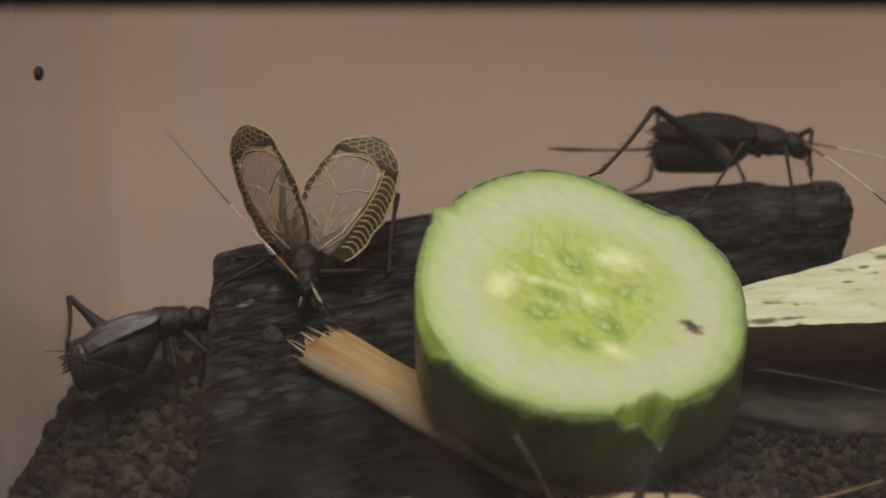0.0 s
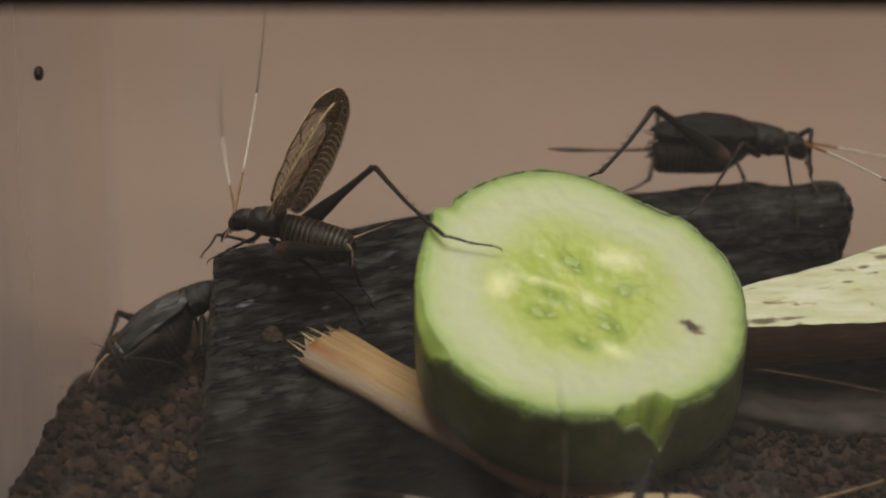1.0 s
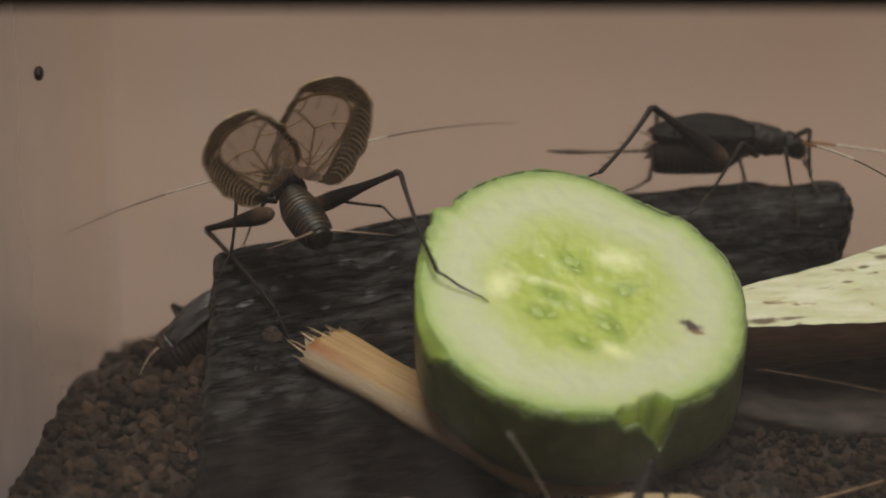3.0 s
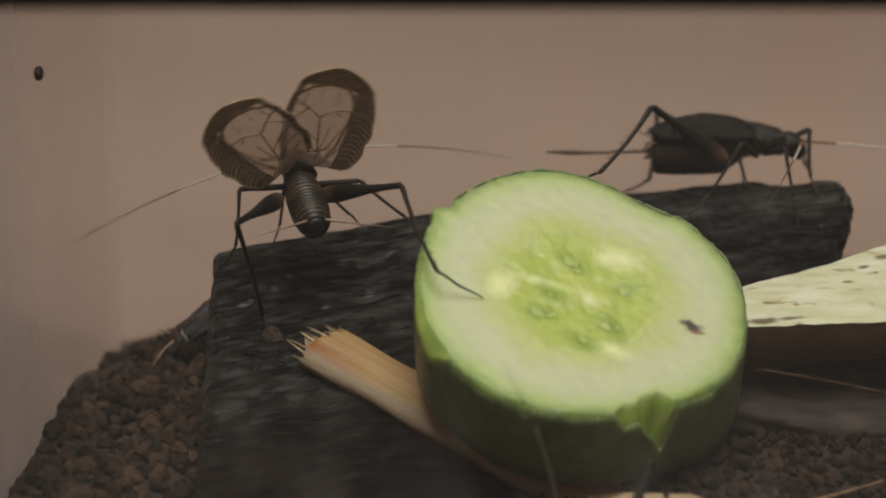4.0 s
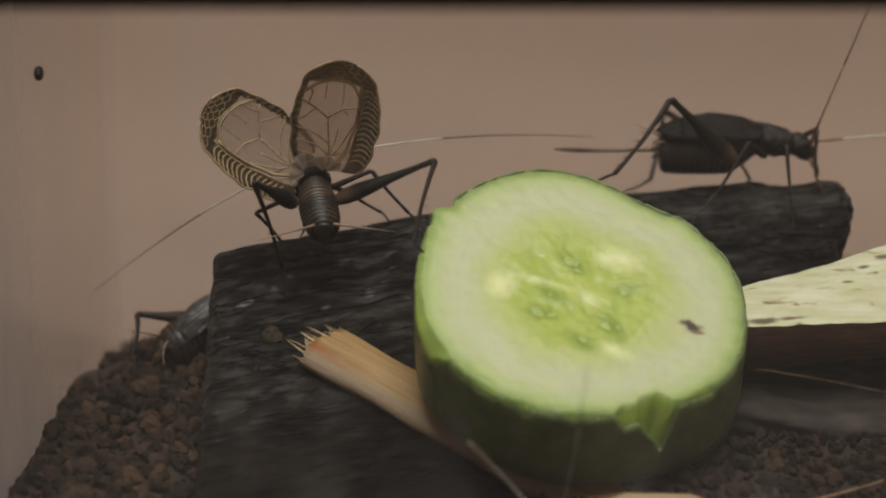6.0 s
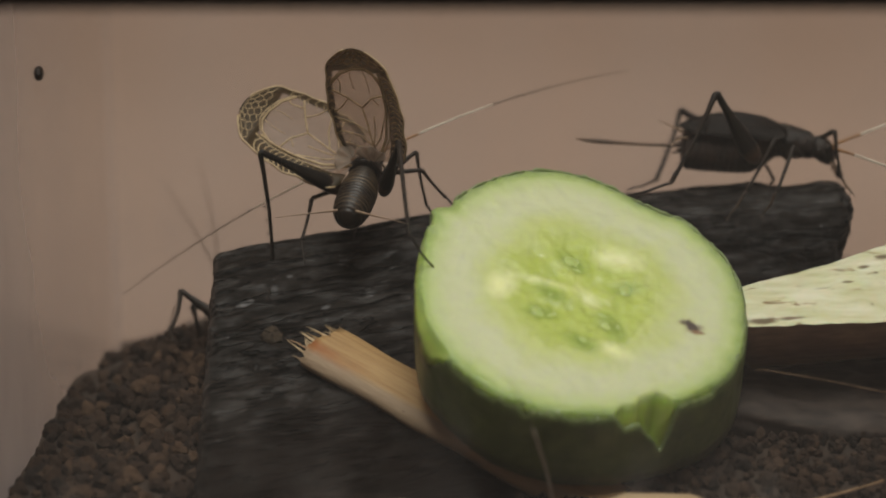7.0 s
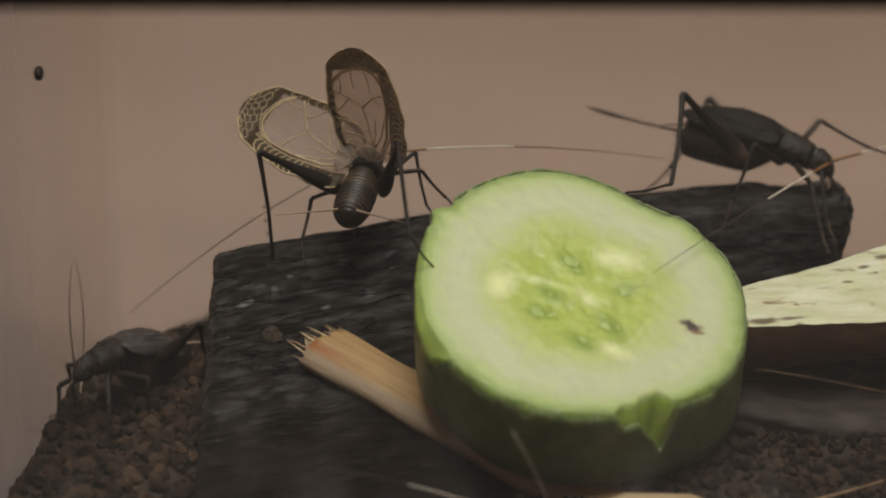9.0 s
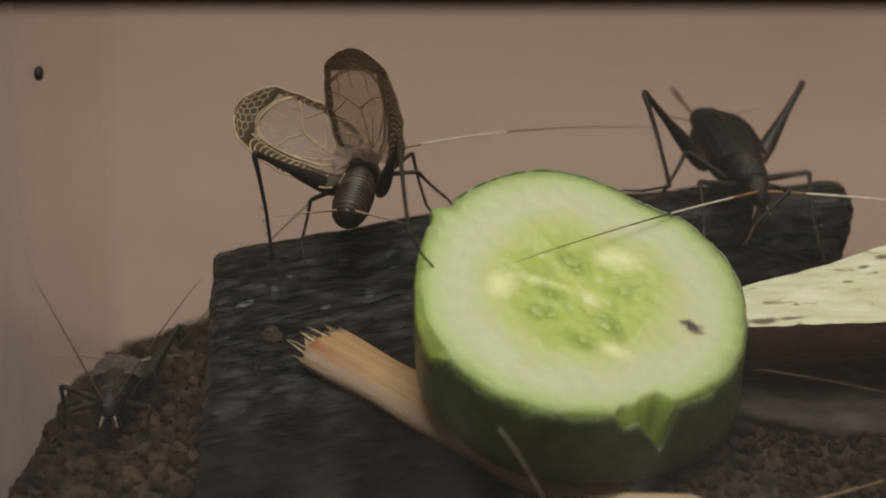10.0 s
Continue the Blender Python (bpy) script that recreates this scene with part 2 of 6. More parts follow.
def mat_pane(name, film, lo, hi, smears=0.42, low_front_film=0.0, front_film=0.0, gloss=False):
    """Clear plastic with a film of dust and dried drops."""
    m, t, b = mat(name, 0.25, 0.5)
    b.inputs["Base Color"].default_value = (*film, 1)
    b.inputs["Roughness"].default_value = 0.6
    v = coords(t, (1, 1, 0.28))
    f = ramp(t, noise_tex(t, v, 0.045, 4, 0.55), [(0.35, (lo,) * 3), (0.75, (hi,) * 3)])
    smear = ramp(t, noise_tex(t, coords(t, (1, 1, 0.45)), 0.16, 4, 0.55), [(0.50, (0, 0, 0)), (0.80, (smears,) * 3)])
    sep = t.nodes.new("ShaderNodeSeparateXYZ")
    link(t, coords(t), sep.inputs[0])
    low = maths(t, "DIVIDE", maths(t, "SUBTRACT", 6.0, sep.outputs[2]), 32.0, True)
    f = maths(t, "ADD", maths(t, "MULTIPLY", f, maths(t, "ADD", maths(t, "MULTIPLY", low, 0.6), 0.75)), maths(t, "MULTIPLY", smear, low))
    near = maths(t, "DIVIDE", maths(t, "SUBTRACT", 70.0, sep.outputs[1]), 80.0, True)
    # film gets denser low down towards the front
    f = maths(t, "ADD", f, maths(t, "MULTIPLY", maths(t, "MULTIPLY", maths(t, "POWER", low, 2.5), near), low_front_film), True)
    # film gets denser towards the front, unevenly
    patchy = noise_tex(t, coords(t, (1, 1, 0.5)), 0.05, 3, 0.5)
    f = maths(t, "ADD", f, maths(t, "MULTIPLY", maths(t, "MULTIPLY", maths(t, "POWER", near, 2.0), maths(t, "ADD", patchy, 0.5)), front_film), True)
    clear_node = t.nodes.new("ShaderNodeBsdfTransparent")
    mx = t.nodes.new("ShaderNodeMixShader")
    link(t, f, mx.inputs[0])
    link(t, clear_node.outputs[0], mx.inputs[1])
    link(t, b.outputs[0], mx.inputs[2])
    out = mx.outputs[0]
    if gloss:
        fresnel = t.nodes.new("ShaderNodeFresnel")
        fresnel.inputs[0].default_value = 1.45
        shine = t.nodes.new("ShaderNodeBsdfGlossy")
        shine.inputs["Roughness"].default_value = 0.12
        sheet = t.nodes.new("ShaderNodeMixShader")
        link(t, maths(t, "MULTIPLY", fresnel.outputs[0], 0.2), sheet.inputs[0])
        link(t, out, sheet.inputs[1])
        link(t, shine.outputs[0], sheet.inputs[2])
        out = sheet.outputs[0]
    link(t, out, t.nodes["Material Output"].inputs[0])
    return m


def mat_wall():
    m, t, b = mat("tan_room_wall", 0.85, 0.2)
    f = noise_tex(t, coords(t, (0.5, 1, 1)), 0.02, 3, 0.5)
    col = ramp(t, f, [(0.3, (0.285, 0.20, 0.152)), (0.7, (0.335, 0.238, 0.185))])
    link(t, col, b.inputs["Base Color"])
    return m


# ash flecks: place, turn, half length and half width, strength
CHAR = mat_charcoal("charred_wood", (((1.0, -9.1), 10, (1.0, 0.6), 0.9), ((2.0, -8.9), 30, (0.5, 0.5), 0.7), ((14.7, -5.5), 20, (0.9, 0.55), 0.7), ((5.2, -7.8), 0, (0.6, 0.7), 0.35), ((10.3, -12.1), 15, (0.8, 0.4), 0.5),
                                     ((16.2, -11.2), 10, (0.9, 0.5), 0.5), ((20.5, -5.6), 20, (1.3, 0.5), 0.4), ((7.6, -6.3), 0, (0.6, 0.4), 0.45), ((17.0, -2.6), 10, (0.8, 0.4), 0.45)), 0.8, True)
CHAR_BLOCK = mat_charcoal("charred_wood_block", ash=0.50)
FLESH, RIND, SEED = mat_flesh(), mat_rind(), mat_seed()


def mat_reed():
    """Dry reed: tan streaks, a red-brown stain behind the frayed end, greyer along its lower flank."""
    m, t, b = mat("dry_reed", 0.62, 0.4)
    g = noise_tex(t, coords(t, (0.06, 1, 1)), 1.3, 6, 0.65)
    f = noise_tex(t, coords(t, (0.12, 1, 1)), 4.0, 4, 0.7)
    blot = noise_tex(t, coords(t, (0.5, 1, 1)), 0.35, 4, 0.6)
    col = ramp(t, g, [(0.28, (0.235, 0.130, 0.048)), (0.5, (0.34, 0.212, 0.088)), (0.78, (0.425, 0.292, 0.135))])
    col = mix(t, ramp(t, f, [(0.5, (0, 0, 0)), (0.8, (0.5,) * 3)]), col, (0.25, 0.15, 0.07))
    sep = t.nodes.new("ShaderNodeSeparateXYZ")
    link(t, coords(t), sep.inputs[0])
    x, y = sep.outputs[0], sep.outputs[1]
    wob = maths(t, "MULTIPLY", maths(t, "SUBTRACT", blot, 0.5), 3.2)
    flank = maths(t, "DIVIDE", maths(t, "SUBTRACT", -1.5, maths(t, "ADD", y, maths(t, "MULTIPLY", wob, 0.35))), 0.7, True)
    col = mix(t, maths(t, "MULTIPLY", flank, 0.8), col, (0.28, 0.215, 0.15))
    across = maths(t, "SUBTRACT", 1.0, maths(t, "DIVIDE", maths(t, "ABSOLUTE", maths(t, "ADD", maths(t, "ADD", y, 1.3), wob)), 1.0), True)
    along_it = maths(t, "SUBTRACT", 1.0, maths(t, "DIVIDE", maths(t, "ADD", x, maths(t, "MULTIPLY", wob, 2.0)), 9.0), True)
    col = mix(t, maths(t, "MULTIPLY", maths(t, "MULTIPLY", across, along_it), 0.95), col, (0.26, 0.085, 0.025))
    speck = ramp(t, noise_tex(t, coords(t, (0.7, 1, 1)), 1.1, 2), [(0.72, (0, 0, 0)), (0.76, (0.8,) * 3)])
    col = mix(t, speck, col, (0.08, 0.04, 0.02))
    link(t, col, b.inputs["Base Color"])
    bump(t, b, maths(t, "ADD", g, f), 0.6, 0.2)
    return m


REED = mat_reed()
REED_INNER = mat_streaky("reed_pith", (0.30, 0.21, 0.11), (0.46, 0.35, 0.21), (0.58, 0.47, 0.31), (0.08, 1, 1), 0.75)
STRAW = mat_streaky("dry_fibre", (0.16, 0.09, 0.04), (0.30, 0.19, 0.10), (0.45, 0.32, 0.2), (0.1, 1, 1), 0.6)
EGG = mat_eggplant()
EGG_SKIN = mat_streaky("eggplant_skin", (0.08, 0.048, 0.034), (0.15, 0.09, 0.06), (0.24, 0.15, 0.085), (0.2, 1, 1), 0.4)
CLAY = mat_grains("baked_clay", (0.010, 0.006, 0.0043), (0.034, 0.019, 0.0115), (0.088, 0.053, 0.032))
CLAY_REST = mat_grains("baked_clay_bed", (0.009, 0.006, 0.0045), (0.027, 0.016, 0.0105), (0.065, 0.040, 0.026), True)
SOIL = mat_streaky("brown_soil", (0.012, 0.008, 0.0055), (0.030, 0.018, 0.011), (0.06, 0.036, 0.022), (1, 1, 1), 0.95, 0.9, 0.9)
SOIL_CRUMB = mat_streaky("brown_crumb", (0.014, 0.0095, 0.0055), (0.030, 0.020, 0.011), (0.055, 0.038, 0.020), (1, 1, 1), 0.9, 0.8, 1.4)
BARK = mat_streaky("half_charred_wood", (0.014, 0.010, 0.008), (0.040, 0.029, 0.023), (0.085, 0.063, 0.052), (0.3, 1, 1), 0.8, 0.9, 0.7)
BLACK = mat_chitin("black_chitin", (0.004, 0.003, 0.0026), (0.018, 0.011, 0.008), 0.36, 1.3, (1, 1, 1), 0.9, 0.4)
BROWN = mat_chitin("brown_chitin", (0.018, 0.011, 0.007), (0.07, 0.042, 0.022))


def mat_belly():
    """Dark abdomen with narrow tan joints between its rings and brown speckle."""
    m, t, b = mat("abdomen_chitin", 0.45, 0.4)
    v = coords(t)
    sep = t.nodes.new("ShaderNodeSeparateXYZ")
    link(t, v, sep.inputs[0])
    wave = maths(t, "SINE", maths(t, "ADD", maths(t, "MULTIPLY", sep.outputs[0], 9.4), maths(t, "MULTIPLY", noise_tex(t, v, 0.8, 2), 1.2)))
    tail = maths(t, "DIVIDE", maths(t, "ADD", sep.outputs[0], 7.2), 2.0, True)
    col = ramp(t, noise_tex(t, v, 1.8, 4), [(0.4, (0.005, 0.004, 0.0035)), (0.75, (0.034, 0.021, 0.011))])
    lines = maths(t, "MULTIPLY", ramp(t, wave, [(0.80, (0, 0, 0)), (0.98, (0.75,) * 3)]), tail)
    link(t, mix(t, lines, col, (0.16, 0.108, 0.058)), b.inputs["Base Color"])
    bump(t, b, noise_tex(t, v, 3.0, 4), 0.35, 0.08)
    return m


BELLY = mat_belly()
DARK_BELLY = mat_chitin("dark_belly_chitin", (0.0045, 0.0035, 0.003), (0.045, 0.021, 0.012), 0.5, 0.32, (1, 1, 1), 0.9, 0.35)
TUBE = mat_chitin("egg_tube_chitin", (0.035, 0.018, 0.010), (0.16, 0.09, 0.05), 0.5, 0.4, (0.4, 1, 1))
LEG = mat_chitin("leg_chitin", (0.006, 0.0045, 0.0035), (0.026, 0.017, 0.011), 0.58, 0.7, (1, 1, 1), 0.35, 0.3)
LEG_PALE = mat_chitin("pale_leg_chitin", (0.20, 0.13, 0.085), (0.34, 0.25, 0.17), 0.5)


def mat_femur():
    """Hind thigh: pale tan at its root, black beyond."""
    m, t, b = mat("hind_femur_chitin", 0.5, 0.3)
    sep = t.nodes.new("ShaderNodeSeparateXYZ")
    v = coords(t)
    link(t, v, sep.inputs[0])
    k = maths(t, "ADD", maths(t, "DIVIDE", sep.outputs[0], 12.0), maths(t, "MULTIPLY", noise_tex(t, v, 0.8, 3), 0.12))
    link(t, ramp(t, k, [(0.08, (0.13, 0.082, 0.058)), (0.22, (0.085, 0.05, 0.034)), (0.36, (0.011, 0.009, 0.0075)), (1.0, (0.009, 0.0075, 0.0065))]), b.inputs["Base Color"])
    return m


FEMUR = mat_femur()
AMBER = mat_chitin("amber_chitin", (0.16, 0.07, 0.02), (0.30, 0.15, 0.05), 0.45)
IVORY = mat_chitin("ivory_chitin", (0.50, 0.45, 0.37), (0.66, 0.61, 0.52), 0.5)
VEIN = mat_chitin("wing_vein", (0.30, 0.215, 0.115), (0.54, 0.42, 0.25), 0.5)
PALE_WING = mat_membrane("pale_wing_root_skin", (0.60, 0.53, 0.46), 0.55)
CLEAR_WING = mat_membrane("clear_wing_skin", (0.54, 0.49, 0.455), 0.69)
DARK_WING = mat_membrane("smoky_wing_skin", (0.095, 0.068, 0.032), 0.28)
BLACK_WING = mat_chitin("folded_wing_skin", (0.003, 0.0024, 0.002), (0.013, 0.009, 0.007), 0.55, 1.8, (0.3, 1, 1), 0.9, 0.2)
GREY_WING = mat_chitin("shiny_folded_wing_skin", (0.018, 0.016, 0.016), (0.085, 0.08, 0.08), 0.28, 0.9, (0.16, 1, 1), 0.8, 0.7)
PLASTIC = mat_pane("tank_plastic", (0.60, 0.57, 0.57), 0.03, 0.12, 0.04)
SIDE_PLASTIC = mat_pane("tank_side_plastic", (0.80, 0.75, 0.77), 0.07, 0.17, 0.10, 0.22, 0.30, True)
FRONT_PLASTIC = mat_pane("tank_front_plastic", (0.62, 0.6, 0.58), 0.022, 0.045, 0.26)
LID = mat_chitin("black_plastic", (0.006, 0.006, 0.007), (0.012, 0.012, 0.013), 0.5, 0.2)
WALL = mat_wall()
TABLE = mat_streaky("table_cloth", (0.10, 0.076, 0.068), (0.125, 0.095, 0.085), (0.15, 0.115, 0.10), (0.4, 1, 1), 0.7, 0.1, 0.05)


# ---- mesh helpers; all shapes are given in millimetres ----
def part(name, bm, material, parent=None, label="", smooth=True):
    """Links a bmesh as one mesh object, under a thing or a part."""
    bmesh.ops.scale(bm, vec=(MM, MM, MM), verts=bm.verts)
    bmesh.ops.recalc_face_normals(bm, faces=bm.faces)
    me = bpy.data.meshes.new(name)
    bm.to_mesh(me)
    bm.free()
    me.materials.append(material)
    me.polygons.foreach_set("use_smooth", [smooth] * len(me.polygons))
    ob = new(name, me)
    if parent is not None:
        ob.parent = parent
    if label:
        ob["label"] = label
    return ob


def thing(name, label, category, m=None, group="", kind=""):
    ob = new(name)
    ob.empty_display_size = 0.005
    if m is not None:
        ob.matrix_world = m
    return tagged(ob, label, category, group, kind)


def mm_pose(x, y, z, rx=0, ry=0, rz=0):
    return pose(x * MM, y * MM, z * MM, rx, ry, rz)


def axes(origin, x, z):
    """A pose from an origin in millimetres, an x axis and an approximate z axis."""
    x, z = Vector(x).normalized(), Vector(z)
    y = z.cross(x).normalized()
    z = x.cross(y)
    m = Matrix((x, y, z)).transposed().to_4x4()
    m.translation = Vector(origin) * MM
    return m


def rings(bm, loops, closed_ends=True):
    """Skins successive loops of as many points each."""
    vs = [[bm.verts.new(p) for p in lp] for lp in loops]
    n = len(vs[0])
    for a, b in zip(vs, vs[1:]):
        for i in range(n):
            bm.faces.new((a[i], a[(i + 1) % n], b[(i + 1) % n], b[i]))
    if closed_ends:
        bm.faces.new(vs[0][::-1])
        bm.faces.new(vs[-1])
    return vs


def tube(bm, pts, radii, seg=8, squash=1.0):
    pts = [Vector(p) for p in pts]
    loops = []
    up = Vector((0.03, 0.05, 1))
    for i, p in enumerate(pts):
        d = (pts[min(i + 1, len(pts) - 1)] - pts[max(i - 1, 0)]).normalized()
        s = d.cross(up)
        if s.length < 1e-3:
            s = d.cross(Vector((0, 1, 0)))
        s.normalize()
        u = s.cross(d)
        r = radii[i] if not isinstance(radii, (int, float)) else radii
        loops.append([p + s * (r * squash * math.cos(a)) + u * (r * math.sin(a)) for a in (math.tau * k / seg for k in range(seg))])
    rings(bm, loops)


def body_loft(bm, secs, seg=20):
    """secs: (x, z, half width, half height) along the body."""
    rings(bm, [[(x, w * math.cos(a), z + h * math.sin(a)) for a in (math.tau * k / seg for k in range(seg))] for x, z, w, h in secs])


def denser(secs, n=4):
    """More sections along a body, on a smooth curve through the given ones."""
    p = [np.array(q, float) for q in secs]
    out = []
    for i in range(len(p) - 1):
        a, b, c, d = p[max(i - 1, 0)], p[i], p[i + 1], p[min(i + 2, len(p) - 1)]
        for u in (j / n for j in range(n)):
            out.append(tuple(0.5 * (2 * b + (c - a) * u + (2 * a - 5 * b + 4 * c - d) * u * u + (3 * b - a - 3 * c + d) * u ** 3)))
    return out + [secs[-1]]


def roughen(bm, amp, scale):
    """Uneven lumps on a surface."""
    bm.normal_update()
    for v in bm.verts:
        v.co += v.normal * (amp * noise.fractal(v.co * scale, 1.0, 2.0, 3))


def ball(bm, c, r, u=12, v=8):
    res = bmesh.ops.create_uvsphere(bm, u_segments=u, v_segments=v, radius=1)
    for vert in res["verts"]:
        vert.co = Vector((vert.co.x * r[0] + c[0], vert.co.y * r[1] + c[1], vert.co.z * r[2] + c[2]))


def smooth01(a, b, x):
    k = min(1.0, max(0.0, (x - a) / (b - a)))
    return k * k * (3 - 2 * k)


def bez(p0, p1, p2, n=10):
    p0, p1, p2 = Vector(p0), Vector(p1), Vector(p2)
    return [(1 - k) ** 2 * p0 + 2 * k * (1 - k) * p1 + k * k * p2 for k in (i / (n - 1) for i in range(n))]


def rough_block(size, cell, round_r, seed, grain=(0.18, 1.0, 1.0), amp=0.35, lumps=0.6):
    """A hewn block in x 0..sx, y -sy..0, z -sz..0 with rounded edges, coarse lumps and grooves along its grain."""
    sx, sy, sz = size
    bm = bmesh.new()
    nx, ny, nz = (max(2, int(s / cell)) for s in size)
    seen = {}

    def vert(i, j, k):
        if (i, j, k) not in seen:
            p = Vector((sx * i / nx, -sy * j / ny, -sz * k / nz))
            core = Vector((min(max(p.x, round_r), sx - round_r), min(max(p.y, round_r - sy), -round_r), min(max(p.z, round_r - sz), -round_r)))
            d = p - core
            if d.length > 1e-6:
                p = core + d.normalized() * min(d.length, round_r)
                out = d.normalized()
            else:
                out = Vector((0, 0, 1))
            q = Vector((p.x * grain[0], p.y * grain[1], p.z * grain[2])) + Vector((seed, seed * 2, 0))
            g = noise.fractal(q * 0.8, 1.0, 2.0, 4)
            chip = -max(0.0, noise.noise(q * 1.5 + Vector((0, 5, 2))) - 0.22) * 2.2 - max(0.0, noise.noise(p * 0.55 + Vector((seed, 1, 0))) - 0.38) * 2.4
            crack = -max(0.0, noise.noise(q * 0.55 + Vector((9, 0, 0))) - 0.25) * 1.6
            lump = noise.noise(p * 0.13 + Vector((0, seed, 0)))
            seen[(i, j, k)] = bm.verts.new(p + out * (amp * g + amp * (crack + chip) + lumps * lump))
        return seen[(i, j, k)]

    for i in range(nx):
        for j in range(ny):
            for k in (0, nz):
                f = [vert(i, j, k), vert(i + 1, j, k), vert(i + 1, j + 1, k), vert(i, j + 1, k)]
                bm.faces.new(f)
    for i in range(nx):
        for k in range(nz):
            for j in (0, ny):
                bm.faces.new([vert(i, j, k), vert(i + 1, j, k), vert(i + 1, j, k + 1), vert(i, j, k + 1)])
    for j in range(ny):
        for k in range(nz):
            for i in (0, nx):
                bm.faces.new([vert(i, j, k), vert(i, j + 1, k), vert(i, j + 1, k + 1), vert(i, j, k + 1)])
    return bm


def box(bm, lo, hi):
    lo, hi = Vector(lo), Vector(hi)
    m = Matrix.Translation((lo + hi) / 2) @ Matrix.Diagonal((*(hi - lo), 1))
    return bmesh.ops.create_cube(bm, size=1, matrix=m)["verts"]


# ---- the room round the tank ----
def room():
    for name, lo, hi, material in (
            ("wall_north", (-700, 200, -760), (700, 240, 1000), WALL), ("wall_south", (-700, -840, -760), (700, -800, 1000), WALL),
            ("wall_west", (-740, -840, -760), (-700, 240, 1000), WALL), ("wall_east", (700, -840, -760), (740, 240, 1000), WALL),
            ("ceiling", (-740, -840, 1000), (740, 240, 1040), WALL), ("floor", (-740, -840, -800), (740, 240, -760), TABLE)):
        bm = bmesh.new()
        box(bm, lo, hi)
        tagged(part(name, bm, material, smooth=False), "plain tan painted room surface behind the tank" if material is WALL else "tan room floor", name.split("_")[0], kind="structure")
    table = thing("table", "table with a dull brown top under the tank", "table")
    bm = bmesh.new()
    box(bm, (-420, -420, -78), (420, 198, -48.6))
    bmesh.ops.bevel(bm, geom=bm.edges[:], offset=3, segments=2, affect="EDGES")
    part("tabletop", bm, TABLE, table, smooth=False)
    for x in (-380, 380):
        for y in (-380, 160):
            bm = bmesh.new()
            box(bm, (x - 25, y - 25, -760), (x + 25, y + 25, -78))
            part("leg", bm, TABLE, table, smooth=False)


room()


def backdrop():
    """A sheet of tan paper that hangs behind the tank and curves out on to the table behind it."""
    bm = bmesh.new()
    prof = [(54.0, -48.2), (78.0, -48.2)]
    prof += [(100 + 80 * math.sin(a), -48.2 + 80 * (1 - math.cos(a))) for a in (math.pi / 2 * k / 24 for k in range(25))]
    prof += [(180.0, 60.0 + 40 * k) for k in range(8)]
    rows = [[bm.verts.new((x, y, z)) for y, z in prof] for x in (-380, -190, 0, 190, 380)]
    for p, q in zip(rows, rows[1:]):
        for j in range(len(prof) - 1):
            bm.faces.new((p[j], p[j + 1], q[j + 1], q[j]))
    ob = tagged(part("backdrop", bm, WALL), "tan paper sheet curving up behind the tank", "backdrop", kind="structure")
    mod = ob.modifiers.new("thickness", "SOLIDIFY")
    mod.thickness = 0.0004


backdrop()

# ---- the tank: clear plastic walls, black rim ----
TANK_W, TANK_E, TANK_S, TANK_N, TANK_TOP = -48.6, 78.0, -58.0, 80.0, 35.6


def tank():
    t = thing("insect_tank", "clear plastic insect tank with a black rim, dusty inside", "insect tank")
    for name, lo, hi, m in (
            ("side_panel", (TANK_W - 1.6, TANK_S, -47), (TANK_W, TANK_N, TANK_TOP + 8), SIDE_PLASTIC),
            ("side_panel", (TANK_E, TANK_S, -47), (TANK_E + 1.6, TANK_N, TANK_TOP + 8), PLASTIC),
            ("back_panel", (TANK_W - 1.6, TANK_N, -47), (TANK_E + 1.6, TANK_N + 1.6, TANK_TOP + 8), PLASTIC),
            ("front_panel", (TANK_W - 1.6, TANK_S - 1.6, -47), (TANK_E + 1.6, TANK_S, TANK_TOP + 8), FRONT_PLASTIC),
            ("base", (TANK_W - 1.6, TANK_S - 1.6, -48), (TANK_E + 1.6, TANK_N + 1.6, -47), LID)):
        bm = bmesh.new()
        box(bm, lo, hi)
        part(name, bm, m, t, smooth=False)
    for lo, hi in (((TANK_W - 3, TANK_S - 4, TANK_TOP), (TANK_E + 3, TANK_S - 1.8, TANK_TOP + 9)), ((TANK_W - 3, TANK_N + 1.8, TANK_TOP), (TANK_E + 3, TANK_N + 4, TANK_TOP + 9)),
                   ((TANK_W - 4, TANK_S - 1.8, TANK_TOP), (TANK_W - 1.8, TANK_N + 1.8, TANK_TOP + 9)), ((TANK_E + 1.8, TANK_S - 1.8, TANK_TOP), (TANK_E + 4, TANK_N + 1.8, TANK_TOP + 9))):
        bm = bmesh.new()
        box(bm, lo, hi)
        bmesh.ops.bevel(bm, geom=bm.edges[:], offset=0.6, segments=2, affect="EDGES")
        part("rim", bm, LID, t, "black plastic rim")
    bm = bmesh.new()
    ball(bm, (TANK_W + 0.4, 18.8, 16.9), (0.6, 1.3, 0.9))
    part("dropping", bm, BLACK, t, "small black speck stuck to the plastic")


tank()


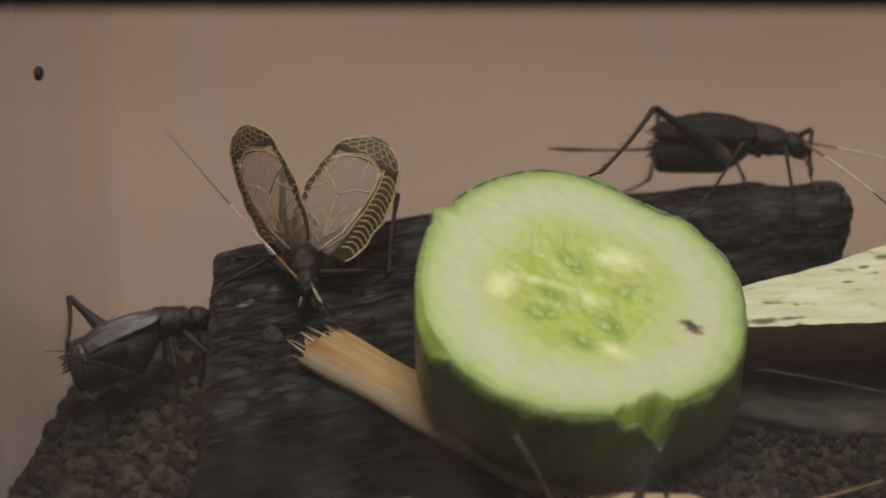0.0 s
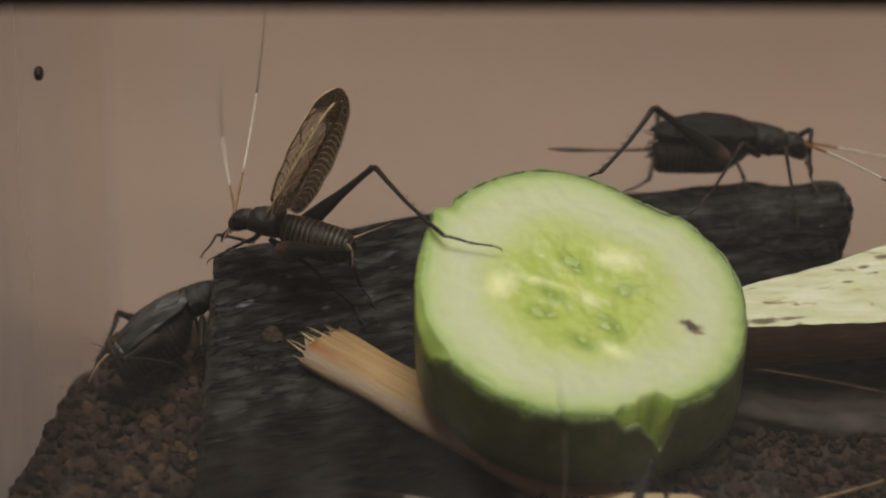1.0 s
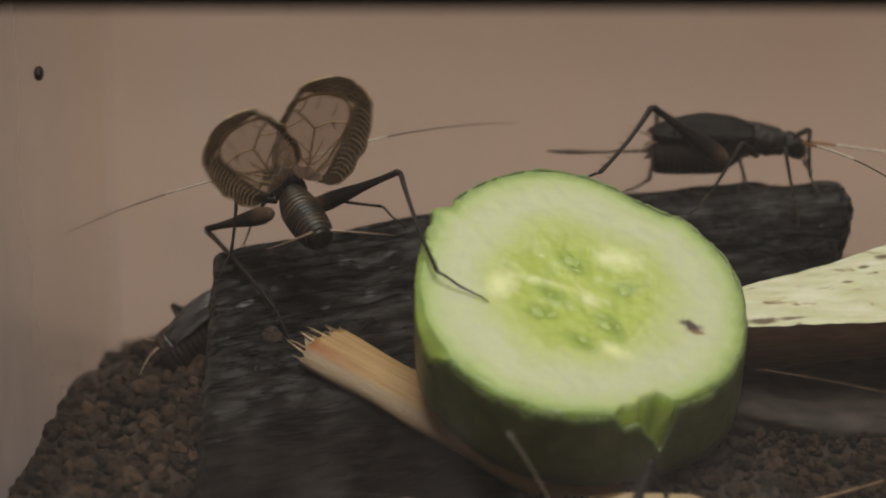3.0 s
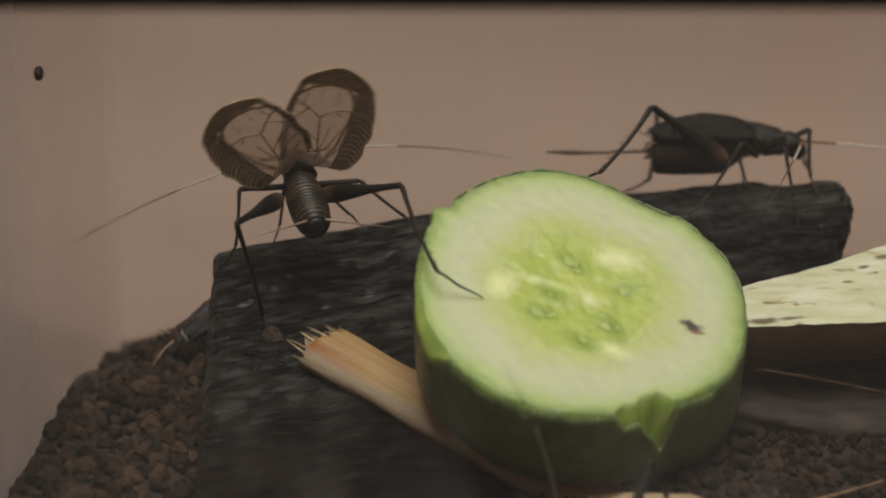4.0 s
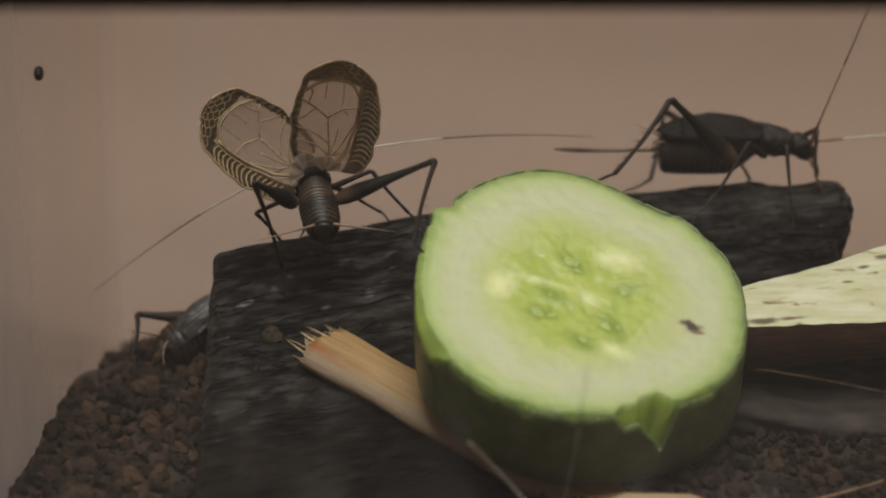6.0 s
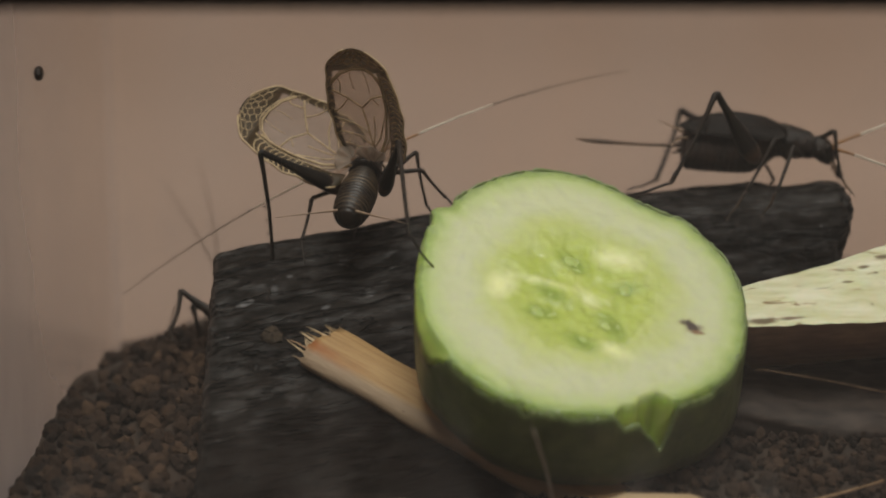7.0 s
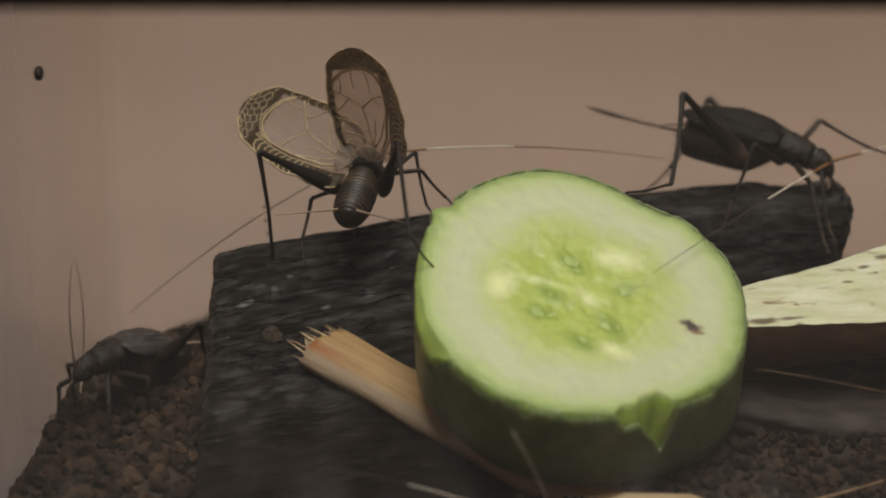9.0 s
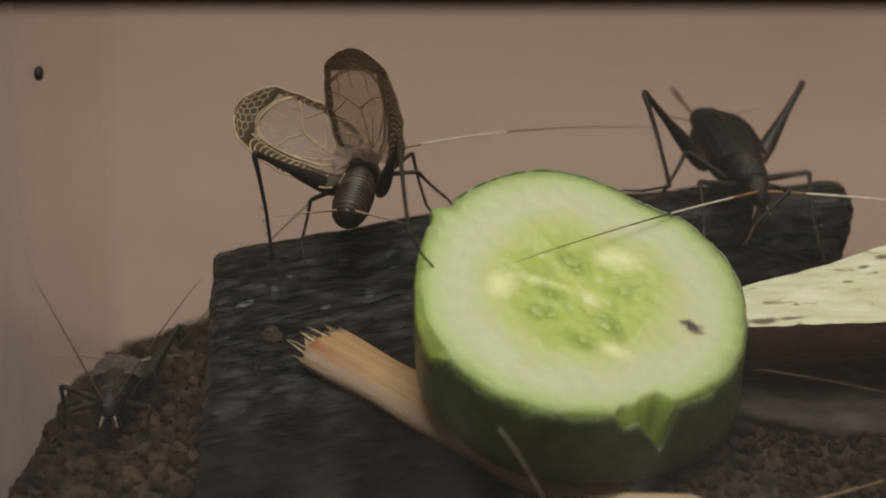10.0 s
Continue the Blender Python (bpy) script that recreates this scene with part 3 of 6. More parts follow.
# ---- the ground inside the tank ----
def ground_z(x, y):
    crest = -26.2 + 6.0 * min(1.0, max(0.0, (x + 48) / 17.4))
    left = -25.8 + (crest + 25.8) * smooth01(-25, 32, y) - 8 * smooth01(34, 70, y)
    right = -26.2 + 5.7 * smooth01(-14, 26, y)
    w = smooth01(-29, -20, x)
    right -= 6.0 * (1 - smooth01(2, 10, x)) * (1 - smooth01(-10, 2, y))
    left -= 6.0 * smooth01(-31, -27, x) * (1 - smooth01(-10, 2, y))
    left -= 3.2 * math.exp(-((x + 38) / 7) ** 2 - ((y - 8) / 8) ** 2)
    left += 1.6 * math.exp(-((x + 35.6) / 1.3) ** 2 - ((y - 38) / 3) ** 2)
    return left * (1 - w) + right * w + 0.5 * noise.noise(Vector((x * 0.12, y * 0.12, 3.0)))


def ground():
    bm = bmesh.new()
    nx, ny = 84, 92
    x0, x1, y0, y1 = TANK_W + 0.02, TANK_E - 0.02, TANK_S + 0.02, TANK_N - 0.02
    vs = [[bm.verts.new((x0 + (x1 - x0) * i / nx, y0 + (y1 - y0) * j / ny, 0)) for i in range(nx + 1)] for j in range(ny + 1)]
    for row in vs:
        for v in row:
            v.co.z = ground_z(v.co.x, v.co.y) - 0.5 + 0.5 * noise.fractal(v.co * 0.5, 1.0, 2.0, 3)
    for j in range(ny):
        for i in range(nx):
            bm.faces.new((vs[j][i], vs[j][i + 1], vs[j + 1][i + 1], vs[j + 1][i]))
    tagged(part("ground", bm, SOIL), "dark brown crumbly soil filling the tank floor", "soil", kind="structure")


ground()


# ---- charred wood ----
def slabs():
    frame_a = axes((-27.58, 17.9, -4.55), (0.943, 0.319, 0.098), (0.100, -0.550, 0.830))
    bm = rough_block((46, 47, 4.5), 0.36, 0.6, 3.1, amp=0.3, lumps=0.15)
    for v in bm.verts:
        v.co.z -= 0.4 * max(0.0, 1.2 + 0.3 * math.sin(v.co.y * 0.3) - v.co.x) * smooth01(-3, -10, v.co.y)
        v.co.x += 0.33 * v.co.y
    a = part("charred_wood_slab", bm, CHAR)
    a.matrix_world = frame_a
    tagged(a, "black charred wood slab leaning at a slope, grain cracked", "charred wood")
    bm = rough_block((35, 12, 28), 0.5, 4.0, 8.7, amp=0.45)
    for v in bm.verts:
        v.co.x += 0.26 * (v.co.z + 4)
    b = part("charred_wood_slab", bm, CHAR_BLOCK)
    b.matrix_world = mm_pose(17, 42, -2.3, 0, -3, 0)
    tagged(b, "black charred wood block with a rounded end, standing on edge", "charred wood")
    bm = rough_block((34, 16, 9), 0.6, 2.5, 14.2, amp=0.5, lumps=1.6)
    c = part("charred_wood_chunk", bm, BARK)
    c.matrix_world = mm_pose(33, 19, -15.6, 20, 0, -2)
    tagged(c, "dark brown half-charred wood chunk lying under the eggplant wedge", "charred wood")


slabs()


def soil_crumb():
    bm = bmesh.new()
    bmesh.ops.create_icosphere(bm, subdivisions=4, radius=1.0)
    for v in bm.verts:
        v.co = Vector((1.3 * v.co.x, 1.15 * v.co.y, 0.42 * v.co.z))
    roughen(bm, 0.34, 1.3)
    c = part("soil_crumb", bm, SOIL_CRUMB, smooth=False)
    c.matrix_world = axes((-20.0, 7.3, -12.3), (0.943, 0.319, 0.098), (0.100, -0.550, 0.830))
    tagged(c, "small brown crumb of soil stuck on charred wood", "soil crumb")


soil_crumb()


# ---- food ----
def cucumber():
    """A thick slanting slice; its rind is gnawed away along part of the upper rim."""
    t = thing("cucumber_slice", "thick pale green cucumber slice leaning on charred wood, rind gnawed", "cucumber",
              axes((15.5, -1.15, -4.65), (0.953, -0.0736, -0.295), (0.2187, -0.508, 0.833)))
    thick, slant, n = 10.8, 2.5, 300

    def lobe(a, deg, wide):
        d = (math.degrees(a) - deg + 180) % 360 - 180
        return math.exp(-(d / wide) ** 2)

    def radius(a):
        """An uneven round: flattened at the upper east and the foot, a corner between, a bite at the west."""
        r = 19.45 + 0.05 * math.cos(2 * a) + 0.76 * math.sin(2 * a) + 0.62 * math.cos(3 * a) + 0.16 * math.sin(3 * a) - 0.13 * math.cos(a) + 0.14 * math.sin(a)
        r += -0.16 * math.cos(4 * a) - 0.16 * math.cos(5 * a) - 0.2 * math.sin(6 * a)
        r += 0.55 * lobe(a, 59, 5) - 0.5 * lobe(a, 75, 8) - 0.6 * lobe(a, 157, 3) + 0.75 * lobe(a, 163.5, 2.6) - 0.6 * lobe(a, 236, 14)
        return r + 0.08 * noise.noise(Vector((9 * math.cos(a), 9 * math.sin(a), 0))) + 0.09 * noise.noise(Vector((34 * math.cos(a), 34 * math.sin(a), 4)))

    def gnawed(a):
        """How far below the cut face the rind begins; on the upper arc it stands a little proud."""
        deg = math.degrees(a) % 360
        rag = 0.5 * noise.noise(Vector((11 * math.cos(a), 11 * math.sin(a), 5.0))) + 0.45 * noise.noise(Vector((31 * math.cos(a), 31 * math.sin(a), 2.0)))
        rag *= 1 - 0.4 * smooth01(10, 30, deg) * (1 - smooth01(130, 155, deg))
        proud = 0.22 * smooth01(15, 40, deg) * (1 - smooth01(135, 160, deg))
        left = 0.9 * smooth01(168, 190, deg) * (1 - smooth01(225, 232, deg)) + 1.5 * smooth01(205, 222, deg) * (1 - smooth01(226, 229, deg))
        low = 0.9 * smooth01(205, 220, deg) * (1 - smooth01(340, 350, deg))
        low += 1.0 * smooth01(200, 222, deg) * (1 - smooth01(245, 262, deg))
        bite = 5.2 * max(0.0, 1 - abs(deg - 312) / (9 if deg < 312 else 6)) ** 1.1 + 1.6 * smooth01(291, 297, deg) * (1 - smooth01(314, 320, deg))
        return 0.1 + rag * (1 + 0.5 * min(low, 1.4)) - proud + left + 0.35 * low + bite

    angles = [math.tau * i / n for i in range(n)]
    bm = bmesh.new()
    rim = bm.verts.layers.float.new("rim")
    centre = bm.verts.new((0, 0, -0.25))
    loops = []
    last = 96
    for k in range(1, last + 1):
        f = k / last
        loop = []
        for a in angles:
            r = radius(a) * f - 0.3 * smooth01(0.9, 1.0, f)
            x, y = r * math.cos(a), r * math.sin(a)
            core = 1 - smooth01(5.0, 10.0, r)
            z = (0.10 + 0.14 * core) * noise.fractal(Vector((x * 0.30, y * 0.30, 1)), 1.0, 2.0, 3) - 0.25 * core
            deep = max(0.05, gnawed(a))
            wide = 0.3 + min(1.9 if math.degrees(a) > 270 else 0.6, 0.52 * deep)
            z -= deep * max(0.0, 1 - (radius(a) - 0.3 - r) / wide) ** 1.4
            z += core * 0.06 * noise.noise(Vector((x * 0.7, y * 0.7, 7)))
            loop.append(bm.verts.new((x, y, z)))
            loop[-1][rim] = f
        loops.append(loop)
    for k in range(20):
        loop = []
        for a in angles:
            deep = max(0.05, gnawed(a))
            z = -deep - (thick - deep) * (k + 1) / 20
            r = radius(a) - 0.45 + 0.15 * noise.noise(Vector((3 * math.cos(a), 3 * math.sin(a), z)))
            loop.append(bm.verts.new((r * math.cos(a) + slant * -z / thick, r * math.sin(a), z)))
            loop[-1][rim] = 1.0
        loops.append(loop)
    for i in range(n):
        bm.faces.new((centre, loops[0][i], loops[0][(i + 1) % n]))
    for p, q in zip(loops, loops[1:]):
        for i in range(n):
            bm.faces.new((p[i], q[i], q[(i + 1) % n], p[(i + 1) % n]))
    bm.faces.new(loops[-1])
    part("flesh", bm, FLESH, t)
    bm = bmesh.new()
    shell = []
    for a in angles:
        top = -gnawed(a)
        col = []
        for k in range(9):
            z = top + (-thick - 0.02 - top) * (k / 8) ** 1.6
            r = radius(a) + (-0.36 if k == 0 else -0.12 if k in (1, 8) else 0.0) + 0.10 * noise.noise(Vector((8 * math.cos(a), 8 * math.sin(a), z * 0.6)))
            col.append((r * math.cos(a) - slant * z / thick, r * math.sin(a), z))
        z, r = -thick - 0.02, radius(a) - 0.5
        inner = [((radius(a) - 0.62) * math.cos(a) - slant * zz / thick, (radius(a) - 0.62) * math.sin(a), zz) for zz in (-thick - 0.02, top - 0.05)]
        shell.append([bm.verts.new(p) for p in col + inner])
    m = len(shell[0])
    for i in range(n):
        p, q = shell[i], shell[(i + 1) % n]
        for k in range(m):
            bm.faces.new((p[k], p[(k + 1) % m], q[(k + 1) % m], q[k]))
    part("rind", bm, RIND, t, "dark green rind")
    for x, y, turn, size in SEEDS:
        bm = bmesh.new()
        ball(bm, (0, 0, 0), (2.7 * size, 1.35 * size, 0.40), 18, 10)
        for v in bm.verts:
            v.co.z += 0.25 * noise.noise(v.co * 0.9 + Vector((x, y, 0)))
        s = part("seed", bm, SEED, t, "translucent green seed")
        s.matrix_local = mm_pose(x, y, -0.58, 0, 0, turn)


cucumber()


def eggplant():
    """A long wedge, cut face up, dark skin below; it runs on to the east."""
    t = thing("eggplant_wedge", "cream eggplant wedge with brown specks and dark skin", "eggplant", axes((33.0, 3.7, -10.3), (1.0, -0.055, 0.055), (0.0, -0.22, 0.97)))
    n = 44

    def far(x):
        return 10.0 + 0.52 * (x - 3) + 0.3 * math.sin(x * 0.4)

    bm = bmesh.new()
    rows = []
    for i in range(n + 1):
        x = -4 + 38 * i / n
        w = max(0.5, far(x)) * min(1.0, 0.25 + 0.75 * smooth01(-4, 1, x))
        rows.append([bm.verts.new((x, w * j / 16, 0.5 * math.sin(math.pi * j / 16) * 0.6 + 0.18 * noise.fractal(Vector((x * 0.4, j * 0.25, 2)), 1.0, 2.0, 3))) for j in range(17)])
    for p, q in zip(rows, rows[1:]):
        for j in range(16):
            bm.faces.new((p[j], q[j], q[j + 1], p[j + 1]))
    edge = [(r[0].co.copy(), r[-1].co.copy()) for r in rows]
    part("flesh", bm, EGG, t, "cream flesh with brown specks")
    bm = bmesh.new()
    loops = []
    for i, (a, b) in enumerate(edge):
        depth = 8.0 * min(1.0, 0.3 + 0.7 * i / 8)
        loops.append([Vector((a.x, a.y + (b.y - a.y) * (0.5 - 0.5 * math.cos(ang)), a.z - 0.03 - depth * math.sin(ang) ** 0.8 + 0.15 * noise.noise(Vector((a.x * 0.3, ang * 2, 0))))) for ang in (math.pi * k / 16 for k in range(17))])
    vs = [[bm.verts.new(p) for p in lp] for lp in loops]
    for p, q in zip(vs, vs[1:]):
        for j in range(16):
            bm.faces.new((p[j], p[j + 1], q[j + 1], q[j]))
    bm.faces.new(vs[0])
    bm.faces.new(vs[-1][::-1])
    part("skin", bm, EGG_SKIN, t, "dark purple-brown skin")


eggplant()


def reed():
    """A split reed with a frayed end, lying down the slope under the cucumber."""
    t = thing("split_reed", "split dry reed with a frayed end on charred wood", "reed",
              axes((-15.1, 6.3, -13.1), (31.4, -14.8, -13.6), (0.100, -0.550, 0.830)))
    length, half = 44.0, 3.5
    bm = bmesh.new()
    loops = []
    for i in range(30):
        x = length * i / 29
        w = half * (1 + 0.04 * math.sin(x * 0.5))
        ring = []
        for k in range(25):
            a = math.pi * k / 24
            end = (0.3 + 0.9 * noise.noise(Vector((k * 0.83, 0, 0))) + 1.7 * smooth01(-1.5, 3, -w * math.cos(a)) if i == 0 else 0)
            ring.append((x + end, -w * math.cos(a), 1.9 * math.sin(a) ** 0.7 + 0.05 * noise.noise(Vector((x * 0.2, k * 0.7, 0)))))
        for k in range(24, -1, -1):
            a = math.pi * k / 24
            ring.append((x + (0.4 + 1.7 * smooth01(-1.5, 3, -w * math.cos(a)) if i == 0 else 0), -(w - 0.55) * math.cos(a), 1.2 * math.sin(a) ** 0.7 - 0.15))
        loops.append(ring)
    rings(bm, loops)
    part("stalk", bm, REED, t)
    rng = random.Random(4)
    for k in range(21):
        bm = bmesh.new()
        y = -3.0 + 6.2 * k / 20 + rng.uniform(-0.25, 0.25)
        z = 1.75 * math.sqrt(max(0.05, 1 - (y / 3.55) ** 2)) - 0.15
        ln = (2.2 if k % 5 in (2, 3) else 1.3 if k % 3 == 0 else 0.7) * rng.uniform(0.7, 1.2)
        r = rng.uniform(0.05, 0.12)
        x = 1.7 * smooth01(-1.5, 3, y)
        tube(bm, bez((x + 1.0, y, z), (x - 0.5 * ln, y + rng.uniform(-0.2, 0.3), z + 0.05), (x - ln, y + rng.uniform(-0.2, 0.8), z + rng.uniform(-0.4, 0.2)), 6), [r, r * 0.9, r * 0.75, r * 0.55, r * 0.4, r * 0.15], 6, 1.6)
        part("splinter", bm, REED_INNER if rng.random() < 0.6 else REED, t, "pale frayed splinter")


reed()


def fibre(name, pts, r, label):
    bm = bmesh.new()
    tube(bm, bez(*pts, n=14), [r * (1 - 0.5 * k / 13) for k in range(14)], 6)
    return tagged(part(name, bm, STRAW), label, "plant fibre", group="dry fibres on the soil")


fibre("dry_fibre", ((37.0, -14.0, -25.6), (41, -13.0, -25.4), (49.0, -10.0, -24.0)), 0.22, "brown dry plant fibre lying on the soil")
fibre("dry_fibre", ((35.2, -4.0, -12.9), (43, -5.5, -13.6), (52.0, -6.0, -15.6)), 0.036, "thin pale dry hair hanging by the eggplant")
fibre("dry_fibre", ((28.0, -13.0, -26.0), (33, -11, -25.6), (36.0, -12.0, -25.6)), 0.18, "brown dry plant fibre lying on the soil")
fibre("dry_fibre", ((-10.5, -15.0, -24.6), (-2, -16, -24.6), (7.0, -17.0, -25.2)), 0.13, "thin pale dry plant fibre on the slope")


def reed_end():
    """A short pale reed length lying at the foot of the slice."""
    t = thing("split_reed", "short pale dry reed lying at the foot of the cucumber", "reed", axes((17.6, -15.8, -24.8), (1.0, -0.06, 0.005), (0, -0.2, 1)))
    bm = bmesh.new()
    loops = []
    for i in range(16):
        x = 11.5 * i / 15
        w = min(1.0, 0.35 + 0.25 * min(i, 15 - i))
        loops.append([(x + (0.4 * noise.noise(Vector((k, 0, 3))) if i in (0, 15) else 0), 1.6 * w * math.cos(a), 1.35 * w * math.sin(a) + 0.05 * noise.noise(Vector((x * 0.3, k, 0)))) for k, a in ((k, math.tau * k / 12) for k in range(12))])
    rings(bm, loops)
    part("stalk", bm, REED_INNER, t)


reed_end()


# ---- baked clay grains ----
def grain_mesh(seed, r):
    bm = bmesh.new()
    bmesh.ops.create_icosphere(bm, subdivisions=2, radius=1)
    for v in bm.verts:
        q = v.co * 1.1 + Vector((seed * 7.1, 0, 0))
        v.co = v.co * (1 + 0.40 * noise.noise(q) + 0.42 * noise.noise(q * 2.3 + Vector((0, 3, 0))))
        v.co = Vector((v.co.x * r, v.co.y * r * 0.9, v.co.z * r * 0.75))
    return bm


def grains():
    rng = random.Random(11)
    bed = tagged(new("clay_grain_bed"), "heap of brown baked clay grains", "clay grains", kind="stuff")
    protos = []
    for i in range(8):
        bm = grain_mesh(i, 1.0)
        bmesh.ops.recalc_face_normals(bm, faces=bm.faces)
        bmesh.ops.scale(bm, vec=(MM, MM, MM), verts=bm.verts)
        me = bpy.data.meshes.new("clay_grain")
        bm.to_mesh(me)
        bm.free()
        me.materials.append(CLAY)
        me.polygons.foreach_set("use_smooth", [False] * len(me.polygons))
        protos.append(me)
    verts, faces = [], []
    count = 0
    for i in range(6400):
        x, y = rng.uniform(TANK_W + 0.9, 76), rng.uniform(-40, 62)
        west = x < -20
        if (not west and rng.random() < 0.45) or (west and y > 40 and rng.random() < 0.5):
            continue
        r = rng.uniform(0.6, 1.35) if west else rng.uniform(0.4, 1.0)
        z = ground_z(x, y) + rng.uniform(-0.5, 0.7) * (1 if west else 0.5)
        m = mm_pose(x, y, z, rng.uniform(0, 360), rng.uniform(0, 360), rng.uniform(0, 360)) @ Matrix.Scale(r, 4)
        me = rng.choice(protos)
        if x < -41 and 20 < y < 45 and z > ground_z(x, y) - 0.1:
            continue
        if west and -16 < y < 30 and x < -26 and count < 300 and rng.random() < 0.6:
            g = new("clay_grain", me)
            g.parent = bed
            g.matrix_local = m
            count += 1
        else:
            base = len(verts)
            verts += [m @ v.co for v in me.vertices]
            faces += [[base + k for k in p.vertices] for p in me.polygons]
    for i in range(4200):
        x, y = rng.uniform(-30, 70), rng.uniform(-24, 24)
        r = rng.uniform(0.2, 0.75)
        m = mm_pose(x, y, ground_z(x, y) - 0.3 + rng.uniform(-0.2, 0.45), rng.uniform(0, 360), rng.uniform(0, 360), rng.uniform(0, 360)) @ Matrix.Scale(r, 4)
        me = rng.choice(protos)
        base = len(verts)
        verts += [m @ v.co for v in me.vertices]
        faces += [[base + k for k in p.vertices] for p in me.polygons]
    me = bpy.data.meshes.new("loose_grains")
    me.from_pydata(verts, [], faces)
    me.materials.append(CLAY_REST)
    me.polygons.foreach_set("use_smooth", [False] * len(me.polygons))
    rest = tagged(new("loose_grains", me), kind="stuff")
    rest.parent = bed


grains()


# ---- crickets ----
HIPS = {"front": (4.6, 1.1, -0.9), "mid": (3.0, 1.4, -1.2), "hind": (1.5, 2.5, -1.9)}
LEGS = {"front": (4.6, 4.8, 2.6), "mid": (5.2, 5.8, 3.0), "hind": (12.4, 15.2, 5.8)}


def leg_piece(kind, seg, k, hind=1.0, shin=1.0, limb=1.0):
    """A femur, tibia or tarsus along +x from its joint."""
    ln = LEGS[kind][("femur", "tibia", "tarsus").index(seg)] * (hind if kind == "hind" else limb) * (shin if (kind, seg) == ("hind", "tibia") else 1)
    bm = bmesh.new()
    if seg == "femur":
        if kind == "hind":
            prof = [(0, 0.45), (0.04, 0.8), (0.12, 1.05), (0.25, 1.08), (0.42, 0.86), (0.6, 0.56), (0.8, 0.40), (0.93, 0.38), (0.98, 0.42), (1.0, 0.2)]
        else:
            prof = [(0, 0.3), (0.1, 0.42), (0.4, 0.42), (0.8, 0.32), (0.95, 0.34), (1.0, 0.2)]
        tube(bm, [(ln * u, 0, 0) for u, r in prof], [r * (1.06 if kind == "hind" else 1.0) for u, r in prof], 12, 0.85)
    elif seg == "tibia":
        r0 = 0.30 if kind == "hind" else 0.24
        tube(bm, [(ln * u, 0, -0.35 * math.sin(math.pi * u) * (1 if kind == "hind" else 0.4)) for u in (0, 0.03, 0.2, 0.5, 0.8, 0.97, 1)], [r0 * 0.7, r0 * 1.25, r0, r0 * 0.85, r0 * 0.8, r0 * 0.95, r0 * 0.5], 8)
        if kind == "hind":
            for u in (0.45, 0.56, 0.67, 0.78, 0.88, 0.97):
                for s in (-1, 1):
                    tube(bm, [(ln * u, 0.1 * s, 0.1), (ln * u + 0.35, 0.35 * s, 0.36)], [0.07, 0.02], 5)
    else:
        tube(bm, [(ln * u, 0, 0.12 * math.sin(3 * math.pi * u)) for u in (0, 0.1, 0.45, 0.5, 0.55, 0.9, 1)], [0.14, 0.17, 0.14, 0.17, 0.13, 0.11, 0.06], 7)
        for s in (-1, 1):
            tube(bm, bez((ln * 0.97, 0, 0), (ln + 0.4, 0.15 * s, 0.1), (ln + 0.55, 0.35 * s, -0.35), 5), [0.08, 0.07, 0.06, 0.04, 0.02], 5)
    bmesh.ops.scale(bm, vec=(k, k, k), verts=bm.verts)
    return bm


def wing_point(u, v):
    """A point of the forewing: u along it from the hinge, v from its inner (-1) to its outer edge (1)."""
    q = abs(2 * min(1.0, max(0.0, 0.06 + 0.94 * u)) ** 0.9 - 1)
    half = max(5.6 * (1 - q ** 2.9) ** 0.5 if q < 1 else 0.0, 0.05)
    x = -16.5 * u - 0.5 * (1 - v * v) * u * u * half / 5.6
    y = half * v * 0.98 + 0.6 + (0.14 * math.sin(17 * u) + 0.10 * math.sin(31 * u + 1)) * v * v * v - 0.28 * math.exp(-((u - 0.80) / 0.05) ** 2) * smooth01(0.6, 1.0, v)
    z = 0.9 * (1 - v * v) * math.sin(math.pi * u) - 0.5 * smooth01(0.55, 1.0, v) * math.sin(math.pi * u ** 0.8)
    return Vector((x, y, z))


def wing_sheet(u0, u1, v0, v1, nu, nv, lift=0.0):
    bm = bmesh.new()
    us = [u0 + (u1 - u0) * i / nu for i in range(nu + 1)] if u1 < 1 else [u1 - (u1 - u0) * (1 - i / nu) ** 2 for i in range(nu + 1)]
    g = [[bm.verts.new(wing_point(us[i], v0 + (v1 - v0) * j / nv) + Vector((0, 0, lift))) for j in range(nv + 1)] for i in range(nu + 1)]
    for i in range(nu):
        for j in range(nv):
            bm.faces.new((g[i][j], g[i + 1][j], g[i + 1][j + 1], g[i][j + 1]))
    bmesh.ops.remove_doubles(bm, verts=bm.verts, dist=1e-4)
    return bm


